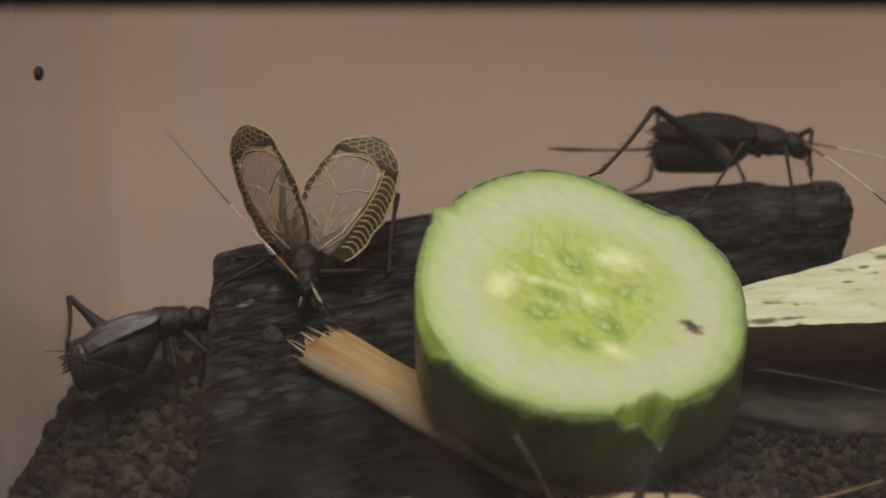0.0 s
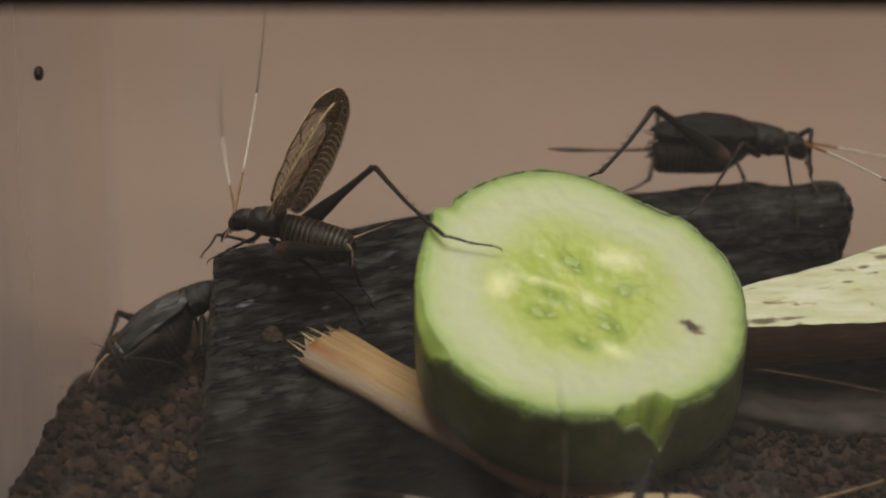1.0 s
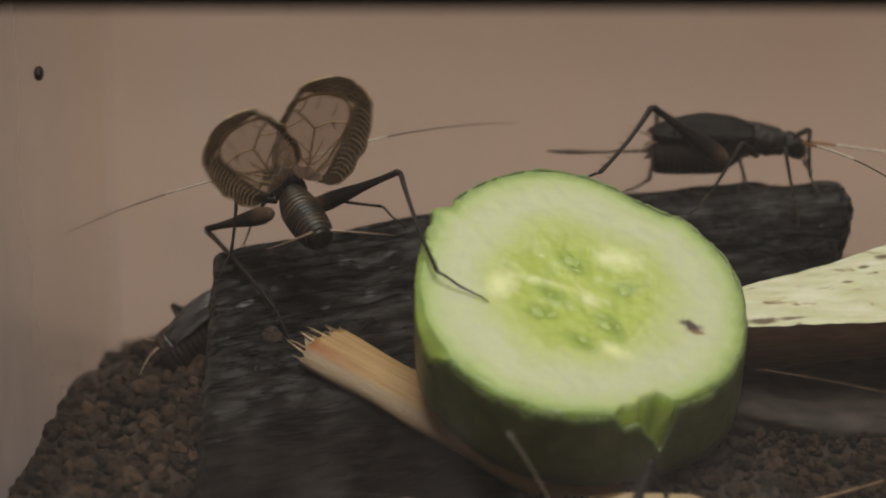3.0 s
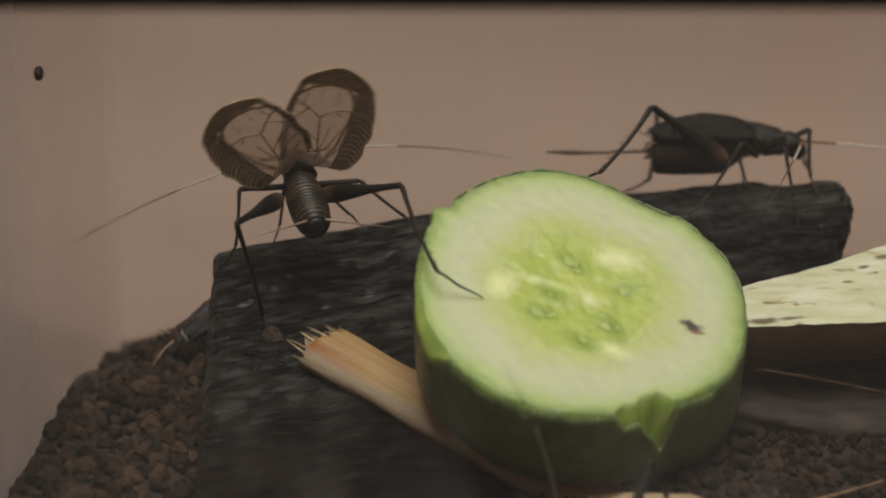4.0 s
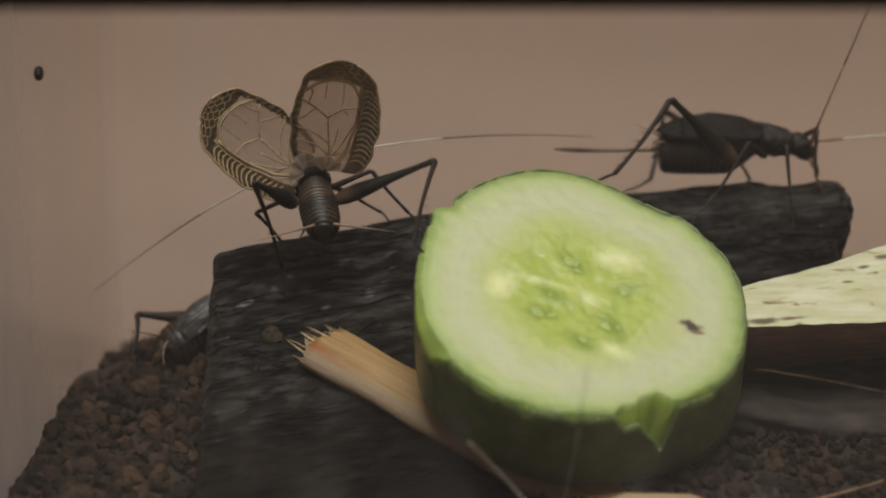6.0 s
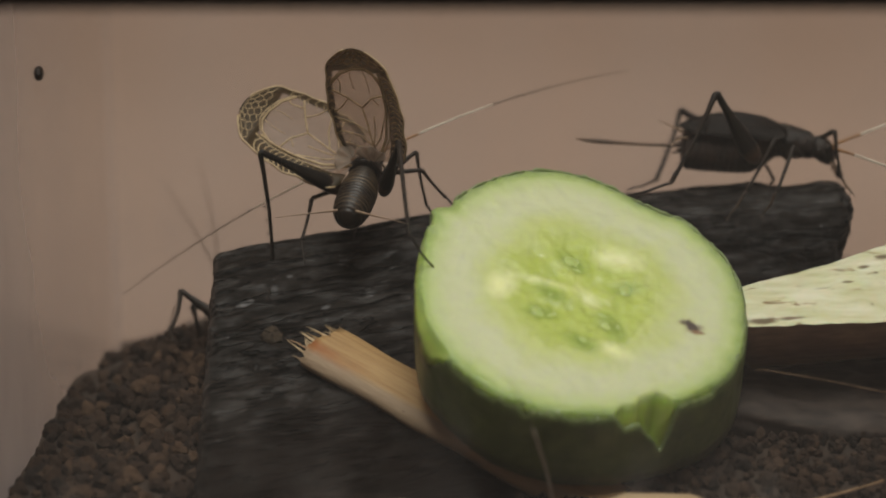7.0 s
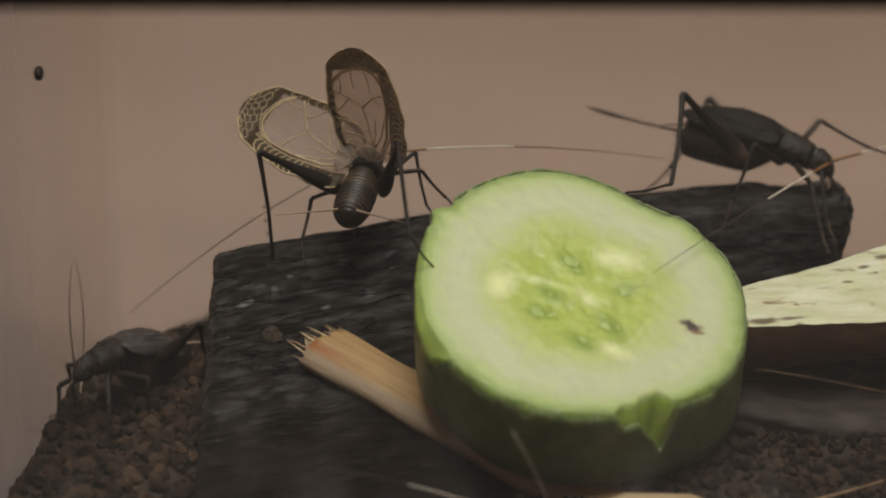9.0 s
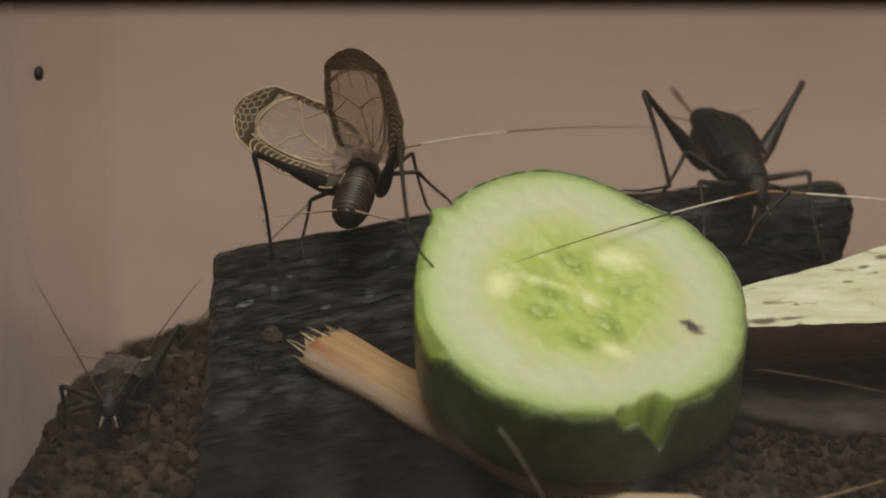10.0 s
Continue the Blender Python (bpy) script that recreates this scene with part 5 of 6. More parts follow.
def motions():
    flat = {1: [(0, 2, 4, -8)], -1: [(0, 5, 4, -8)]}
    a_body = [(0, -17, 15.6, -4.3, -81.7, -15.7, -1.1), (0.4, -16.3, 16.2, -4.5, -159.1, -6, -6.1), (0.7, -17.4, 15.2, -3.2, -181, 2.4, 0.8), (1, -17.2, 11, -0.6, -195.1, 9.4, -6.5), (1.2, -17.2, 10.7, 0.9, -215, 17.5, -5.2), (1.5, -16.7, 10.1, 2.9, -212.6, 28.3, -7.9), (2, -17.5, 9.5, 3.1, -215.1, 31.1, -11.9), (2.5, -18, 8.5, 3.1, -215.4, 32.8, -13.1), (2.7, -17.3, 9.2, 2.5, -234.8, 20.8, -0.6), (3.8, -16.5, 12.5, 3.9, -251.8, 21.3, -0.3), (4.5, -16.3, 12.4, 3.9, -255.6, 22.8, -0.6), (5.5, -16, 12.2, 2.6, -252.6, 30.2, -1.4), (5.7, -16, 12.4, 2.8, -250.1, 22.9, -1.3), (6.8, -10.2, 18.3, 3.3, -281.2, 17.8, -0.4), (10, -10.3, 18.2, 3.3, -280.1, 16.6, 1.1)]
    a_wings = {
        1: [(0, 55.5, 39.5, 34), (0.4, 70.7, 26.2, -15.2), (0.7, 69, 46.4, -0), (1, 70.2, -11.9, 0), (1.2, 67.6, 4.5, -0.1), (1.5, 84.5, 41.9, 6.3), (2, 93, 45.8, -6.6), (2.5, 91.7, 48.6, -6.3), (2.7, 80, 49, -6), (3.8, 71.6, 41.2, -3.4), (4.5, 79.3, 40.7, -3.9), (5.5, 79, 37, -15), (5.7, 81.2, 41.2, -25.9), (6.8, 100.5, 66, -50), (10, 101.2, 67.8, -50)],
        -1: [(0, 59.1, 24.9, -40.5), (0.4, 85, 13.4, 0.8), (0.7, 79.3, 29.5, 0.3), (1, 77.3, 25.1, -13.4), (1.2, 84, 26, -16), (1.5, 77.3, 9.5, -27.7), (2, 81.5, 3.7, -37.7), (2.5, 86.7, -0.9, -34.7), (2.7, 79, 3, -26), (3.8, 75.2, 6.1, -15), (4.5, 83.2, 9.2, -8.1), (5.5, 87, 6, -7), (5.7, 85.2, 9, -10.3), (6.8, 85.8, -3.6, -14.5), (10, 85.8, -5.2, -15.5)],
    }
    a_legs = {
        ('hind', -1): [(0, -19.6, 22.5, 4.4, -16.3, 34.7, -5.6, -13.1, 34, -5.8), (0.2, -19.8, 24.7, 4, -16.4, 37.3, -5.4, -13.2, 34, -5), (0.4, -17, 25, 4.5, -12, 26, -4, -9, 24, -4), (0.6, -14.3, 25.3, 5, -10, 10.7, 0, -6.8, 5.2, 0.1), (0.8, -10, 18.9, 6.1, 0.2, -0.6, 1.6, 5.7, 0.2, 0.2), (1.2, -8.6, 10.4, 9.7, 0.2, -0.6, 1.6, 5.7, 0.2, 0.2), (1.4, -5.8, 9, 7.5, -0.6, -3.2, -1.7, 4, -5.6, -4), (2, -5.6, 8.7, 7.9, -0.6, -3.2, -1.7, 4, -5.6, -4), (2.5, -5.8, 8, 7.5, -0.6, -4.2, -1.6, 4, -5.6, -4), (3.8, -4.8, 6.8, 6.1, -0.6, -7.2, -0.8, 4, -5.6, -4), (4.5, -4.7, 6.2, 6, -0.6, -7.9, -0.7, 4, -5.6, -4), (5, -4.9, 5.6, 5.3, -0.6, -8.9, -0.5, 4, -5.6, -4), (5.6, -4.9, 5.8, 5.4, -0.6, -9, -0.4, 4, -5.6, -4), (5.7, -1.7, 19.8, 1.2, -2.5, 4, -1.6, 1, -2.4, -1.3), (6.2, -3.1, 10, 10, -3.5, -4, 2.1, -1.3, -1, -1.7), (6.8, -5, 9.5, 10.5, -3.7, -4.5, 2.6, -1.3, -3, -1.1), (10, -5.1, 9.5, 10.5, -3.7, -4.5, 2.6, -1.3, -3, -1.1)],
        ('hind', 1): [(0, -5.5, 20.9, 1.7, -6.2, 6, -4.3, -0.9, 3, -2.8), (0.5, -9.3, 19.1, 3, -6.1, 5, -4, -0.9, 3, -3.2), (0.7, -11.7, 24, -2.8, -6.2, 9, -4.9, -0.9, 6, -4.1), (0.9, -11.3, 0.6, 1.5, -9.7, 13.8, -7.6, -6.3, 11.7, -11.2), (1.3, -13.7, -2, 1.5, -9.6, 10.3, -8, -5.6, 8.9, -13.2), (1.5, -25.3, 21.4, -1.7, -15.1, 12.1, -9.9, -12.3, 8.8, -12.4), (2, -26.2, 21.1, -1.2, -16, 11.1, -8.6, -14.1, 11.6, -10.3), (2.7, -25.9, 21.3, -2, -18.9, 8.6, -8.9, -16.9, 8.2, -12.3), (3.8, -23.9, 0.9, 2.8, -21.3, 9.8, -10.6, -19.4, 5, -14.1), (5, -23.7, 1.2, 4.7, -21.3, 9.8, -10.6, -19.4, 5, -14.1), (5.5, -22.6, 0.8, 4.1, -16.4, 6.4, -9.7, -15.4, 8, -12.6), (5.7, -21.6, 0.6, 4.7, -16.8, 7.1, -9.2, -15.9, 8.7, -12.1), (6.2, -21.6, 6, 7.7, -20.3, 16.6, -4.4, -20.3, 14.4, -7.7), (6.8, -22, 13.8, 8.3, -20.6, 17.9, -7.2, -20.7, 13.5, -8.3), (10, -22.4, 13.8, 8.2, -20.6, 17.9, -7.2, -20.7, 13.5, -8.3)],
        ('mid', -1): [(0, -23.9, 22, -5.4, -24.9, 17.2, -5.3, -26.1, 15.2, -6.5), (0.6, -22, 24, -5.9, -22.9, 17.5, -5.4, -24.1, 16.2, -6.1), (1, -15.8, 26, -3.5, -11.6, 28, -4, -10.2, 27, -4.5), (1.4, -12.9, 26, 1.5, -9.5, 28, -0.7, -5.9, 26, -2.8), (2.5, -14.7, 26, 1.5, -9.4, 26, -0.3, -5.9, 25, -2.9), (3.8, -9.6, 16.1, 4.8, -4.5, 15.1, 0.3, -3.3, 14.5, -0.9), (5.7, -9.4, 16.4, 4.4, -4.5, 15.5, 0.2, -3.3, 14.8, -0.9), (6.8, -3.7, 22.9, 6.5, -2, 22.6, -0.2, -1.3, 21, -0.7), (10, -3.7, 22.9, 6.5, -2, 22.6, -0.2, -1.3, 21, -0.7)],
        ('mid', 1): [(0, -12.3, 12, -5.7, -6.4, 17.4, -7.4, -4.4, 17.6, -7.5), (0.6, -13.7, 12, -5, -9.1, 15.9, -8.1, -6.3, 11.7, -11.2), (1, -12.4, 14, -4.1, -9, 11.4, -11.1, -6.2, 4.8, -15.8), (1.3, -17.8, 14, -3.4, -15.1, 12.1, -9.9, -11.6, 8.1, -12.9), (1.6, -25.2, 18, -1.2, -25.9, 17, -4.9, -26.5, 16, -6.4), (2.5, -26.2, 18, -0.9, -26, 17, -5.2, -26.6, 15, -6.5), (3.8, -23.9, 11.7, 3, -24.3, 9.5, -2.2, -26, 8.5, -4.5), (5.5, -23.7, 20, -1, -25.5, 20, -4.9, -26.6, 17, -5.2), (6.2, -19.4, 18, -1.6, -17.6, 20.5, -4, -17.6, 19.4, -4.8), (6.8, -15.7, 20.2, -0.9, -17.1, 17.6, -3.3, -16.9, 16.6, -4.2), (10, -15.7, 20.2, -0.9, -17.1, 17.6, -3.3, -16.9, 16.6, -4.2)],
        ('front', -1): [(0, -24.3, 18, -4.4, -26, 13.7, -7.5, -27.2, 12, -8.5), (0.6, -27.8, 22, -5.4, -28.3, 20, -5.6, -29, 19, -5.4), (1, -26.7, 22, -5.4, -27.6, 21, -3.4, -29.1, 20, -5.3), (1.3, -25.8, 28, -2.5, -27.3, 29, -4.2, -28, 28, -6.2), (1.6, -18.2, 32, 0.2, -16.2, 34, -1.7, -14.8, 34, -3.2), (2.7, -18.2, 32, -0.5, -14.8, 34, -3.2, -13.3, 34, -3.9), (3.8, -11.6, 28, -0.3, -10.5, 27, -3.4, -10.1, 26, -3.5), (5.7, -10.2, 28, -0.3, -9.4, 26, -2.8, -9.1, 25, -3.3), (6.8, -3.1, 22.5, 4.1, 0.4, 24.9, 0.3, 1.1, 24, -0.2), (10, -3.1, 22.5, 4.1, 0.4, 24.9, 0.3, 1.1, 24, -0.2)],
        ('front', 1): [(0, -14.9, 10, -7.2, -13, 10.9, -10.9, -11.7, 10.3, -11.5), (0.6, -23.2, 14, -4.1, -24, 13.9, -7.6, -24.5, 11.6, -9.1), (1, -23.4, 16, -2.9, -25.4, 16, -3.9, -26.7, 16, -4.6), (1.3, -26.3, 22, -2.6, -26.4, 19, -4.7, -27, 18, -5.1), (1.6, -24.3, 28, -0.3, -24.7, 24, -3, -25.1, 20, -4.9), (2.7, -24.3, 28, -0.3, -24.7, 24, -3, -25.1, 20, -4.9), (3.8, -21.5, 28, -1.1, -20.6, 25, -3.6, -21.1, 22, -4.7), (5.7, -20.1, 28, -1.8, -19.2, 25, -3.6, -19.7, 22, -4.3), (6.8, -13, 27, -1.2, -10.6, 23, -2.4, -10.7, 22, -2.9), (10, -13, 27, -1.2, -10.6, 23, -2.4, -10.7, 22, -2.9)],
    }
    a_feelers = {
        -1: [(0, -34.3, 30, 6.5), (0.6, -34.3, 30, 4.3), (1, -27, 24, 5.5), (1.2, -25.6, 30, 12.9), (1.4, -25.2, 40, 4.5), (1.7, 1.2, 44, 4.4), (2.7, 5.5, 40, 11.9), (3.8, -0.3, 40, 5.2), (4.5, 5.2, 38, 10.4), (5.3, 12.7, 36, 8.6), (5.7, 15.6, 36, 8.9), (6.8, 4.7, 36, 11.9), (7.5, 15.6, 36, 8.9), (9, 22.8, 36, 7.3), (10, 19.9, 36, 10.4)],
        1: [(0, -7, -100, 14.8), (0.2, -14.8, -60, 5), (0.6, -32.2, 18, 3.3), (1, -21.4, 26, 16.4), (1.3, -33.7, 24, 2.7), (1.5, -37.8, 26, -10.8), (2.5, -38.8, 30, -2.6), (3.8, -42.2, 34, -0.2), (4.5, -38.1, 34, -6.9), (5.3, -40.2, 34, -5.4), (6.8, -38.1, 34, -7.7), (8, -39.5, 34, -7.7), (9, -35.7, 32, -8.6), (10, -35.7, 30, -16.3)],
    }
    b_body = [(0, 37.3, 37.5, 4.7, 0, -0.8, 0), (5.7, 37.4, 37.5, 4.6, 0, -0.1, 0), (6.8, 40.7, 37.5, 4.6, 0, -3.9, -0), (8.6, 40.8, 37.5, 4.4, 0.3, -3.2, -0), (8.8, 40.9, 36.5, 4.3, -12.4, -4.5, -0.1), (9, 40.7, 35.6, 4.8, -21.7, -10.7, 0.1), (9.2, 40.4, 34.6, 4.6, -37.6, -12.6, -0), (9.4, 39.7, 33.6, 4.2, -51.8, -12.4, -0), (9.6, 38.5, 32.6, 4, -61.6, -12.8, -0.1), (9.8, 37.3, 31.6, 4.1, -72.3, -13.9, -0.1), (10, 36.9, 31.6, 3.8, -74.6, -16.1, -0.1)]
    b_legs = {
        ('hind', -1): [(0, 26.3, 28.8, 11, 19, 20.9, 4.3, 14.6, 19, 3.2), (5.7, 26.4, 28.8, 10.9, 19, 20.9, 4.3, 14.6, 19, 3.2), (6.3, 30, 27, 12, 24, 24, 3, 20, 22, 2), (6.8, 32.8, 26.4, 12, 28, 24, 2.3, 24.8, 24, 1.4), (8.7, 32.8, 26.4, 12, 28, 24, 2.3, 24.8, 24, 1.4), (9, 28.9, 26, 10.9, 27.7, 20.5, 2.9, 24.8, 22, 2), (9.2, 29, 24.6, 10.8, 27.6, 19, 3.2, 24.8, 22, 2), (9.6, 28.3, 26, 13.3, 27.5, 20, 3, 24.8, 22, 2), (9.8, 25.6, 28, 13, 27.2, 24, 1.9, 23.5, 23, 1.6), (10, 24.8, 28.5, 13, 27.9, 23.4, 2, 22.5, 23, 1.6)],
        ('hind', 1): [(0, 29.1, 52.3, 6.3, 27.1, 42.4, -1.3, 25.9, 41, -1.5), (5.7, 29.1, 52.3, 6.3, 27.1, 42.4, -1.3, 25.9, 41, -1.5), (6.8, 32.1, 51.8, 6.4, 28, 42.8, -1.4, 26.7, 41, -1.4), (8.7, 32.1, 51.8, 6.4, 28, 42.8, -1.4, 26.7, 41, -1.4), (9, 36.1, 51.3, 8.4, 29.9, 43.5, 0, 28, 41, -1), (9.2, 43.5, 47.9, 12.8, 43.2, 47, 3, 41, 45, 1), (9.6, 47.2, 44.7, 10.7, 44.3, 47, 2.4, 42.5, 45, 0.8), (10, 46.5, 42.8, 10.7, 43, 46, 1.2, 41, 43, 0.2)],
        ('mid', -1): [(0, 35.8, 29, 4.5, 33.4, 28.5, -0.1, 30.6, 28, -2.9), (5.7, 35.8, 29, 4.5, 33.4, 28.5, -0.1, 30.6, 28, -2.9), (6.8, 39.7, 29, 4.1, 38, 28.5, 0.3, 36.5, 28, -1.8), (8.7, 39.7, 29, 4.1, 38, 28.5, 0.3, 36.5, 28, -1.8), (9.2, 36.4, 28, 4, 34.8, 28.5, -1.9, 34.1, 28, -4.7), (9.6, 34.1, 26.5, -1.9, 32.8, 22, -2.5, 31.8, 20, -3.5), (9.8, 30.6, 29.6, 4.9, 27.6, 25, 1, 26.3, 22, 1.2), (10, 30.1, 29.9, 5.1, 27.2, 24.5, 1.2, 26.1, 22, 1.2)],
        ('mid', 1): [(0, 40.1, 40, 3, 39.1, 38, -0.3, 38.4, 37, -0.9), (5.7, 40.1, 40, 3, 39.1, 38, -0.3, 38.4, 37, -0.9), (6.8, 43.8, 40, 3, 42.9, 38, -0.3, 42, 37, -0.9), (8.7, 43.8, 40, 3, 42.9, 38, -0.3, 42, 37, -0.9), (9, 49.9, 38, 7.7, 55.1, 36, 4.2, 56.6, 36, 3.8), (9.2, 50.7, 32.6, 2.5, 55.2, 30.3, -3.7, 55.9, 28, -5.1), (9.6, 48.2, 29.3, 1.5, 53.6, 27, -3.9, 54.8, 25, -4.6), (9.8, 46.3, 28.6, 3.2, 47.3, 30, -1.5, 48, 28, -3.5), (10, 46.1, 28.4, 3.1, 45.8, 23.1, -2.8, 46.9, 21.9, -6.6)],
        ('front', -1): [(0, 43.4, 29, 4.1, 43.9, 28, -0.3, 44.5, 28, -3.3), (5.7, 43.4, 29, 4.1, 43.9, 28, -0.3, 44.5, 28, -3.3), (6.8, 42.9, 29, 3.8, 41.8, 28, 0.4, 40.8, 28, -1.4), (8.6, 42.9, 29, 3.8, 41.8, 28, 0.4, 40.8, 28, -1.4), (8.9, 45.7, 28, 0.4, 46.6, 24, -3, 47.4, 18, -6.5), (9.2, 44.5, 27, -0.1, 45, 23, -4.2, 45.3, 20, -5.6), (10, 32.3, 23.5, 1.2, 31.8, 20, -2.2, 31.6, 18, -3.8)],
        ('front', 1): [(0, 47.5, 36, 3.8, 47.1, 35, 0.7, 47.2, 34, 0.4), (5.7, 47.5, 36, 3.8, 47.1, 35, 0.7, 47.2, 34, 0.4), (6.8, 49.8, 36, 2.3, 51.1, 35, 0.5, 51.3, 34, 0.2), (8.7, 49.8, 36, 2.3, 51.1, 35, 0.5, 51.3, 34, 0.2), (9.1, 46.3, 28, 1.1, 46.9, 24, -3.7, 47.6, 19, -6.8), (9.4, 47, 27.5, 2.5, 47.2, 28, -2, 47, 26, -4), (9.6, 47.9, 28.2, 3.2, 47.3, 31, -0.1, 46.1, 29.5, 0), (10, 41.9, 22.5, 1.4, 38, 20, -2, 37, 18, -3)],
    }
    b_feelers = {
        -1: [(0, 54.6, 20, 1.5), (1, 55.9, 20, 3.6), (2, 48.8, 20, -7.1), (2.7, 53.1, 20, 5), (4, 40.8, 10, 7.7), (4.5, 36.1, 10, 1.7), (5, 38.4, 12, 1.9), (5.7, 46.2, 30, 13.6), (6.8, 54.2, 26, 5.1), (7.5, 58.6, 26, 2.3), (8, 53.9, 22, -4), (8.4, 47.6, 12, 4.6), (8.8, 36.8, 12, 10), (9, 23.6, -4, -0.2), (9.2, 19.6, -8, -3.1), (9.5, 37.1, 2, -3.1), (9.7, 31.3, -2, 1.9), (10, 5.9, -9, 2.4)],
        1: [(0, 63, 40, 1.5), (2, 62.9, 40, 2.2), (5.7, 59.9, 40, 5.2), (6.8, 63.5, 44, 7.5), (8.7, 53, 44, 11.2), (9, 62.8, 40, 5.2), (9.3, 60.3, 30, 11.5), (9.6, 59.9, 26, 3.7), (10, 63.4, 22, 0.6)],
    }
    c_body = [(0, -36.6, 16, -14.7, 16.2, 12.6, -12), (0.6, -34.8, 17, -13.7, 13.2, 18.7, -10), (1, -32.9, 18.9, -13.3, 9.8, 28.1, -0.1), (1.5, -31.9, 20.9, -13.1, 10, 28.9, -0.2), (2, -31.1, 22.9, -13.2, 10, 28.9, -0.2), (2.6, -29.1, 24.9, -14.1, 10, 31.4, -0.3), (4, -25.6, 26.9, -14.5, 6.7, 25.4, -0.1), (5, -25.6, 26.9, -14.5, 6.7, 25.4, -0.1), (5.7, -27.5, 27, -14.6, 7, 21.6, -0.1), (6.8, -24.7, 29, -16, 90, 10, 0), (7.2, -25.4, 27, -15.4, 145.7, -4.7, -0), (7.5, -28.5, 25, -15.4, 170.9, 2.9, -0), (7.8, -32.2, 21, -14.2, 167, -5, -0.1), (8.2, -35.4, 18, -13.8, 166.1, -9, 1.2), (8.6, -34.7, 18, -14, 168.6, -9, -0.4), (8.8, -38.0, 18.0, -16.7, 206, -3, 0), (9.0, -38.7, 18.0, -18.1, 235, 4, 0), (9.2, -38.5, 17.5, -18.4, 242, 3, 0), (9.6, -37.6, 17.0, -19.0, 254, 1, 0), (10, -39.6, 15.0, -20.7, 271, 2, 0)]
    d_hind = [(0, 22.0, -21.6, -17.5, 24.6, -15.7, -24.2, 26.0, -19.9, -23.9), (5.2, 22.0, -21.6, -17.6, 24.6, -15.7, -24.2, 26.0, -19.9, -23.9), (5.6, 20.9, -15.8, -22.7, 25.0, -9.1, -27.6, 26.5, -13.3, -27.4), (6.9, 20.1, -15.0, -25.1, 23.3, -7.3, -29.3, 24.8, -11.5, -29.1), (10, 20.1, -15.0, -25.1, 23.3, -7.3, -29.3, 24.8, -11.5, -29.1)]
    d_feelers = {
        -1: [(0, 8.1, -32, -9.1), (0.6, 10.8, -32, -8.2), (1.2, 13.9, -32, -8.2), (1.8, 12.7, -32, -7.9), (2.4, 5.7, -32, -7.9), (3.8, 10, -32, -7), (4.5, 10.2, -32, -7.6), (5, 15.5, -32, -6.5), (5.5, 13.9, -32, -8.2), (5.7, 15.5, -32, -7), (6.8, 11.3, -32, -8.2), (7.5, 5.4, -32, -7), (8, 0.9, -32, -12.4), (9, 7.7, -32, -8.2), (9.2, 11.3, -32, -8.2), (9.5, 9.9, -32, -7.6), (10, 5.7, -32, -6.5)],
        1: [(0, -0.2, -24, -20.8), (2.5, 0.9, -24, -20.6), (4.5, -10.3, -24, -18), (5.3, 2.6, -30, -10.1), (5.7, 5.5, -30, -9.5), (6.8, -9.6, -26, -16.2), (7.5, -6.1, -26, -19.3), (8.5, -9.6, -26, -18.8), (9, -8.4, -26, -15.1), (10, -13.1, -26, -17.9)],
    }
    c_raised = [(8.15, -46.3, 16, -14.5, -47.5, 16, -18.8, -49.1, 15, -20), (8.35, -45.5, 16, -10.1, -48.1, 15.5, -12.7, -51, 15, -13.5), (8.6, -44.6, 16, -9.6, -48.1, 15.5, -11.5, -51.1, 15, -12.7), (8.8, -45.3, 15, -12.1, -47.7, 14, -16.1, -49.3, 13, -18.6)]
    c_far = [(0, -45.9, 19.3, -10.8, -45.2, 13.0, -15.1, -44.7, 8.9, -16.0), (0.5, -43.8, 24.6, -13.3, -44.2, 18.7, -18.2, -44.2, 14.6, -19.1), (1, -41.2, 27.7, -15.3, -43.1, 22.0, -19.9, -43.3, 17.8, -20.5), (1.5, -41.2, 28.5, -15.6, -43.2, 22.7, -20.1, -43.5, 18.5, -20.7), (2, -41.1, 29.4, -15.9, -42.8, 23.1, -19.9, -43.2, 18.9, -20.5), (2.6, -37.4, 33.1, -13.8, -36.6, 26.5, -17.6, -35.5, 22.5, -18.0), (3.4, -32.8, 36.5, -18.2, -31.7, 29.1, -19.8, -30.9, 25.0, -20.1), (5, -32.8, 36.3, -18.5, -31.7, 28.9, -20.2, -30.9, 24.8, -20.1), (5.6, -38.5, 28.3, -15.6, -38.6, 21.3, -18.7, -37.6, 17.2, -18.8), (6.0, -38.8, 28.1, -15.5, -38.6, 21.1, -18.6, -37.6, 17.0, -18.8), (6.5, -34.1, 34.2, -14.0, -33.8, 28.0, -18.4, -32.9, 23.9, -18.4), (6.9, -33.3, 30.1, -12.8, -32.9, 23.7, -17.1, -32.1, 19.6, -17.2), (7.05, -32.9, 25.5, -11.6, -32.5, 18.8, -15.3, -31.6, 14.7, -15.3)]
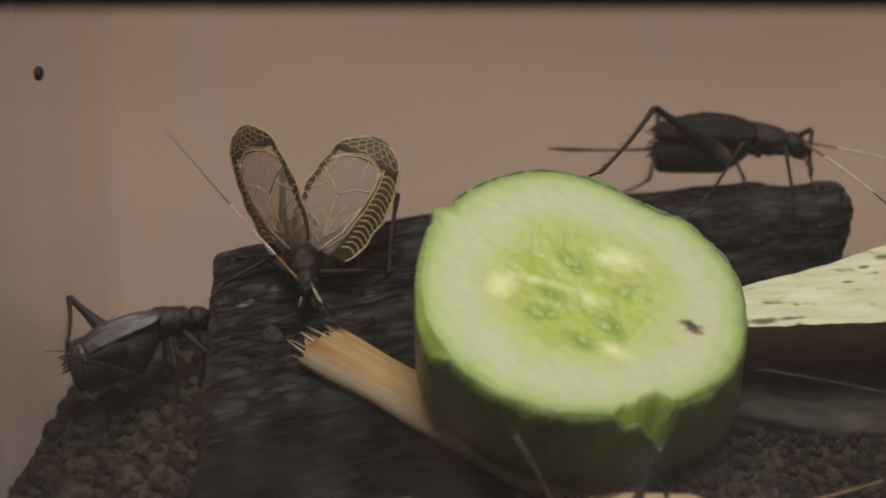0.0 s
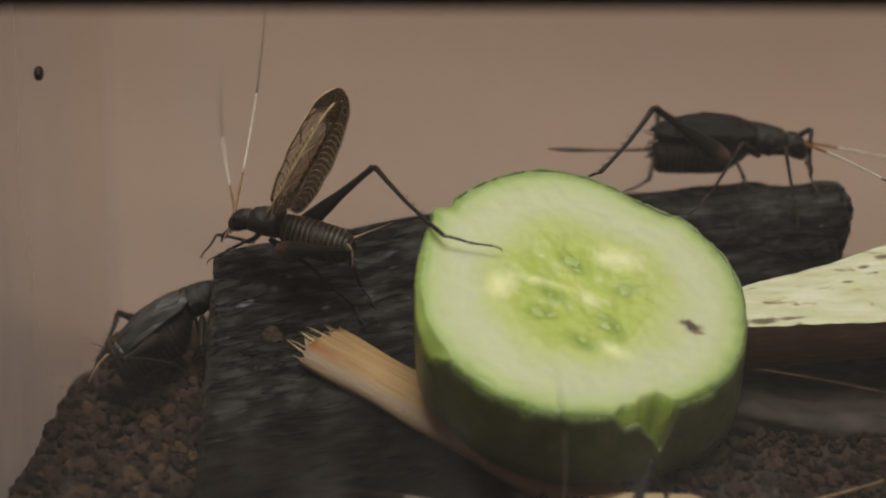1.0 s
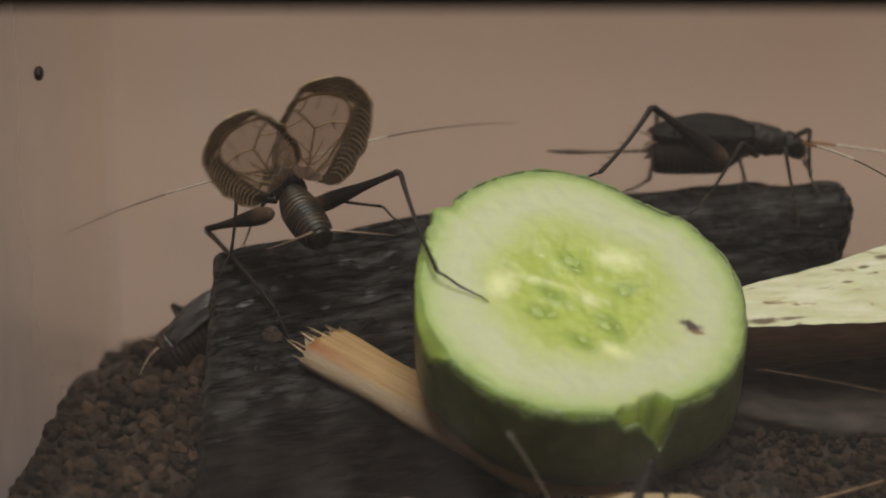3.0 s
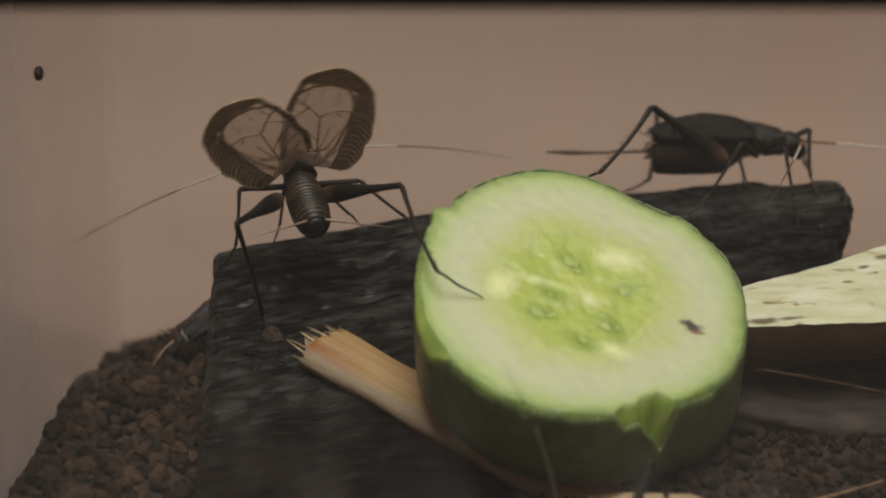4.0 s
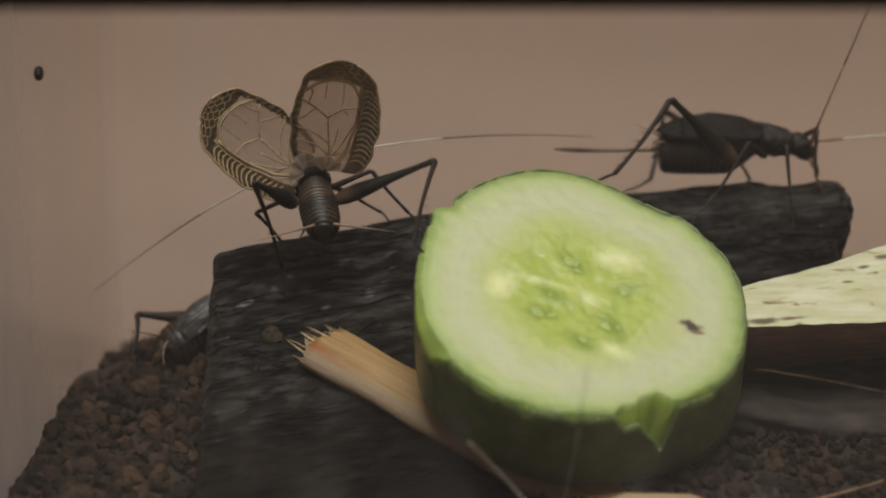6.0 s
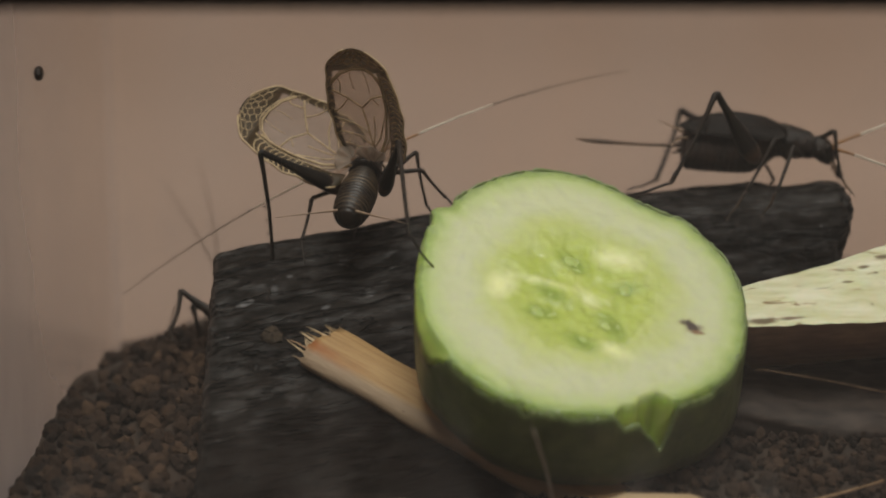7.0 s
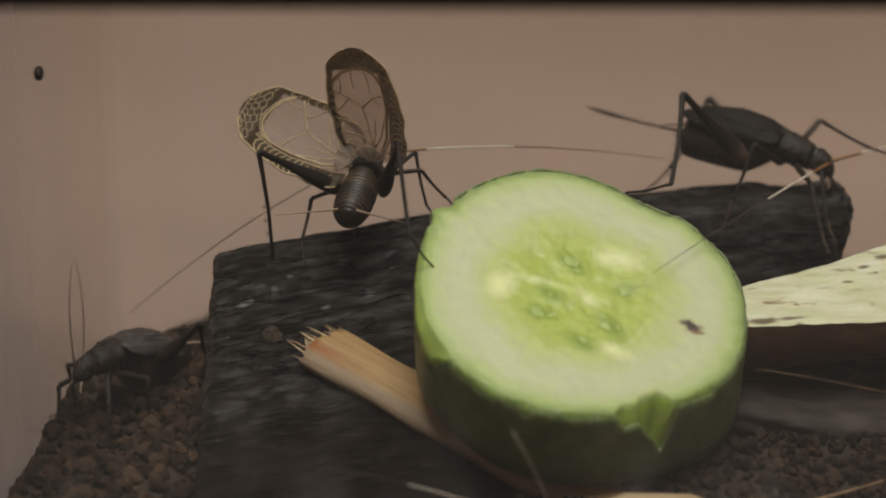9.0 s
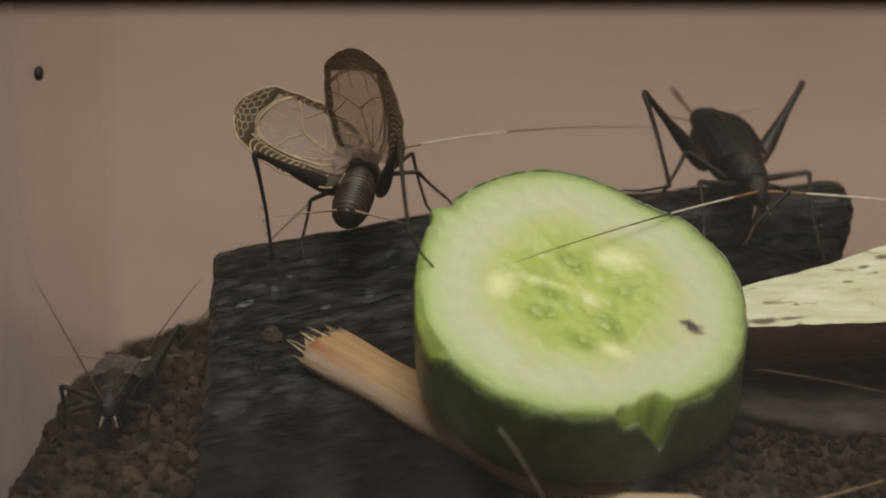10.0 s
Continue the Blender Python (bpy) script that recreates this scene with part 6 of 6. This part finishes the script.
    c_near = [(0, -41.9, 4.7, -14.6, -36.4, 9.0, -17.7, -34.9, 12.3, -19.8), (0.6, -40.0, 5.7, -14.4, -34.7, 10.5, -17.1, -33.1, 13.8, -19.2), (1, -37.7, 7.8, -15.4, -32.6, 13.1, -17.6, -31.0, 16.3, -19.7), (1.5, -36.7, 9.8, -15.3, -31.6, 15.1, -17.5, -29.9, 18.3, -19.6), (2, -35.9, 11.8, -15.4, -30.8, 17.1, -17.6, -29.1, 20.3, -19.7), (2.6, -35.6, 27.6, -20.8, -30.2, 32.7, -22.7, -28.3, 35.8, -24.8), (4, -32.5, 30.1, -20.4, -26.9, 34.7, -22.9, -25.0, 37.7, -25.0), (5.7, -34.7, 30.3, -19.9, -29.0, 34.5, -22.8, -27.1, 37.6, -24.9), (6.9, -24.6, 19.4, -13.3, -23.3, 12.2, -15.5, -22.6, 8.0, -15.7)]
    c_tucked = [(9.0, -33.8, 28.4, -20.5, -37.4, 33.3, -25.1, -38.3, 29.3, -25.0), (9.6, -35.4, 28.1, -20.8, -39.1, 33.1, -25.4, -40.0, 29.0, -25.2), (10, -43.4, 26.4, -22.8, -45.8, 31.4, -28.2, -45.9, 27.2, -27.9)]
    c_hind = [(7.6, -29.8, 14.0, -10.8, -29.2, 17.6, -17.5, -29.2, 21.0, -20.0), (8.0, -29.9, 8.5, -9.9, -29.0, 12.4, -16.4, -29.1, 15.9, -18.8), (8.5, -29.6, 7.7, -9.8, -28.8, 11.8, -16.3, -28.8, 15.2, -18.6), (9.0, -29.3, 15.6, -13.1, -28.7, 19.3, -19.8, -28.6, 22.7, -22.2), (9.6, -29.5, 14.7, -13.7, -29.0, 18.5, -20.3, -28.8, 22.0, -22.7), (10, -33.8, 17.3, -14.2, -35.9, 19.3, -21.3, -37.0, 22.5, -23.8)]
    c_mid = [(9.3, -36.4, 13.7, -14.6, -32.1, 10.4, -17.0, -31.7, 12.4, -19.3), (9.7, -36.6, 14.8, -15.6, -32.4, 11.0, -17.7, -31.5, 8.1, -18.2)]
    d_body = [(0, 18.7, -26.8, -24.2, 150, -6, 0), (5, 18.7, -26.8, -24.2, 150, -6, 0), (5.6, 18.4, -26.8, -24.2, 152, -6, 0), (10, 18.4, -26.8, -24.2, 152, -6, 0)]
    c_feelers = {-1: [(0, -10, 34, -8), (2, -5, 40, -8), (5.7, -5, 40, -8), (6.8, -30, 40, 10), (7.4, -50, 10, 5), (8.0, -46, 10, 14), (8.6, -60, 12, 0), (9.0, -46.8, 20, -10), (9.4, -48, 8, -20.7), (9.6, -48, 8, -20.7), (10, -47.9, 10, -6.5)],
                 1: [(0, -14, 44, -6), (2, -10, 50, -8), (5.7, -10, 50, -8), (6.8, -20, 45, 12), (7.4, -50, 20, 12), (8.0, -44, 16, 18), (8.6, -54, 16, 16), (9.0, -43.3, 20, -10), (9.5, -44, 16, -9.6), (10, -29.2, 10, -5.2)]}
    keys = {}
    keys.update(perform(SINGER, TICKS, a_body, a_legs, a_feelers, a_wings))
    # the song: the raised wings tremble from 1.6 to 5.7 s
    for s in (-1, 1):
        ob, rows = SINGER["wings"][s], []
        for f in range(301):
            t = f / 30
            loud = 4.5 * smooth01(1.6, 2.0, t) * (1 - smooth01(5.6, 5.9, t))
            lift, splay, twist = spline(a_wings[s], t)
            if f % 3 == 0 or loud > 0:
                rows.append((t, wing_pose(SINGER["k"], s, lift, splay + loud * math.sin(math.pi / 2 * f), twist)))
        keys[ob] = rows
    keys.update(perform(FEMALE, TICKS, b_body, b_legs, b_feelers, flat))
    c_legs = stance(c_body, 1.03, ground_z, knee_up=4.0)
    c_legs[("front", 1)] = [r for r in c_legs[("front", 1)] if not 8.0 < r[0] < 8.9] + c_raised
    c_legs[("front", 1)].sort()
    c_legs[("hind", 1)] = c_far + [r for r in c_legs[("hind", 1)] if 7.1 < r[0] < 7.4] + c_hind
    c_legs[("hind", -1)] = c_near + [r for r in c_legs[("hind", -1)] if 7.3 < r[0] < 8.7] + c_tucked
    c_legs[("mid", 1)] = [r for r in c_legs[("mid", 1)] if not 9.1 < r[0] < 9.9] + c_mid
    c_legs[("mid", 1)].sort()
    keys.update(perform(WALKER, TICKS, c_body, c_legs, c_feelers, {1: [(0, -7, 4, -8)], -1: [(0, -4, 4, -8)]}))
    d_legs = stance(d_body, 0.9, ground_z, knee_up=1.0)
    d_legs[("hind", -1)] = d_hind
    keys.update(perform(FEEDER, TICKS[::2], d_body, d_legs, d_feelers, flat))
    for ob, rows in keys.items():
        walk(ob, rows)


motions()
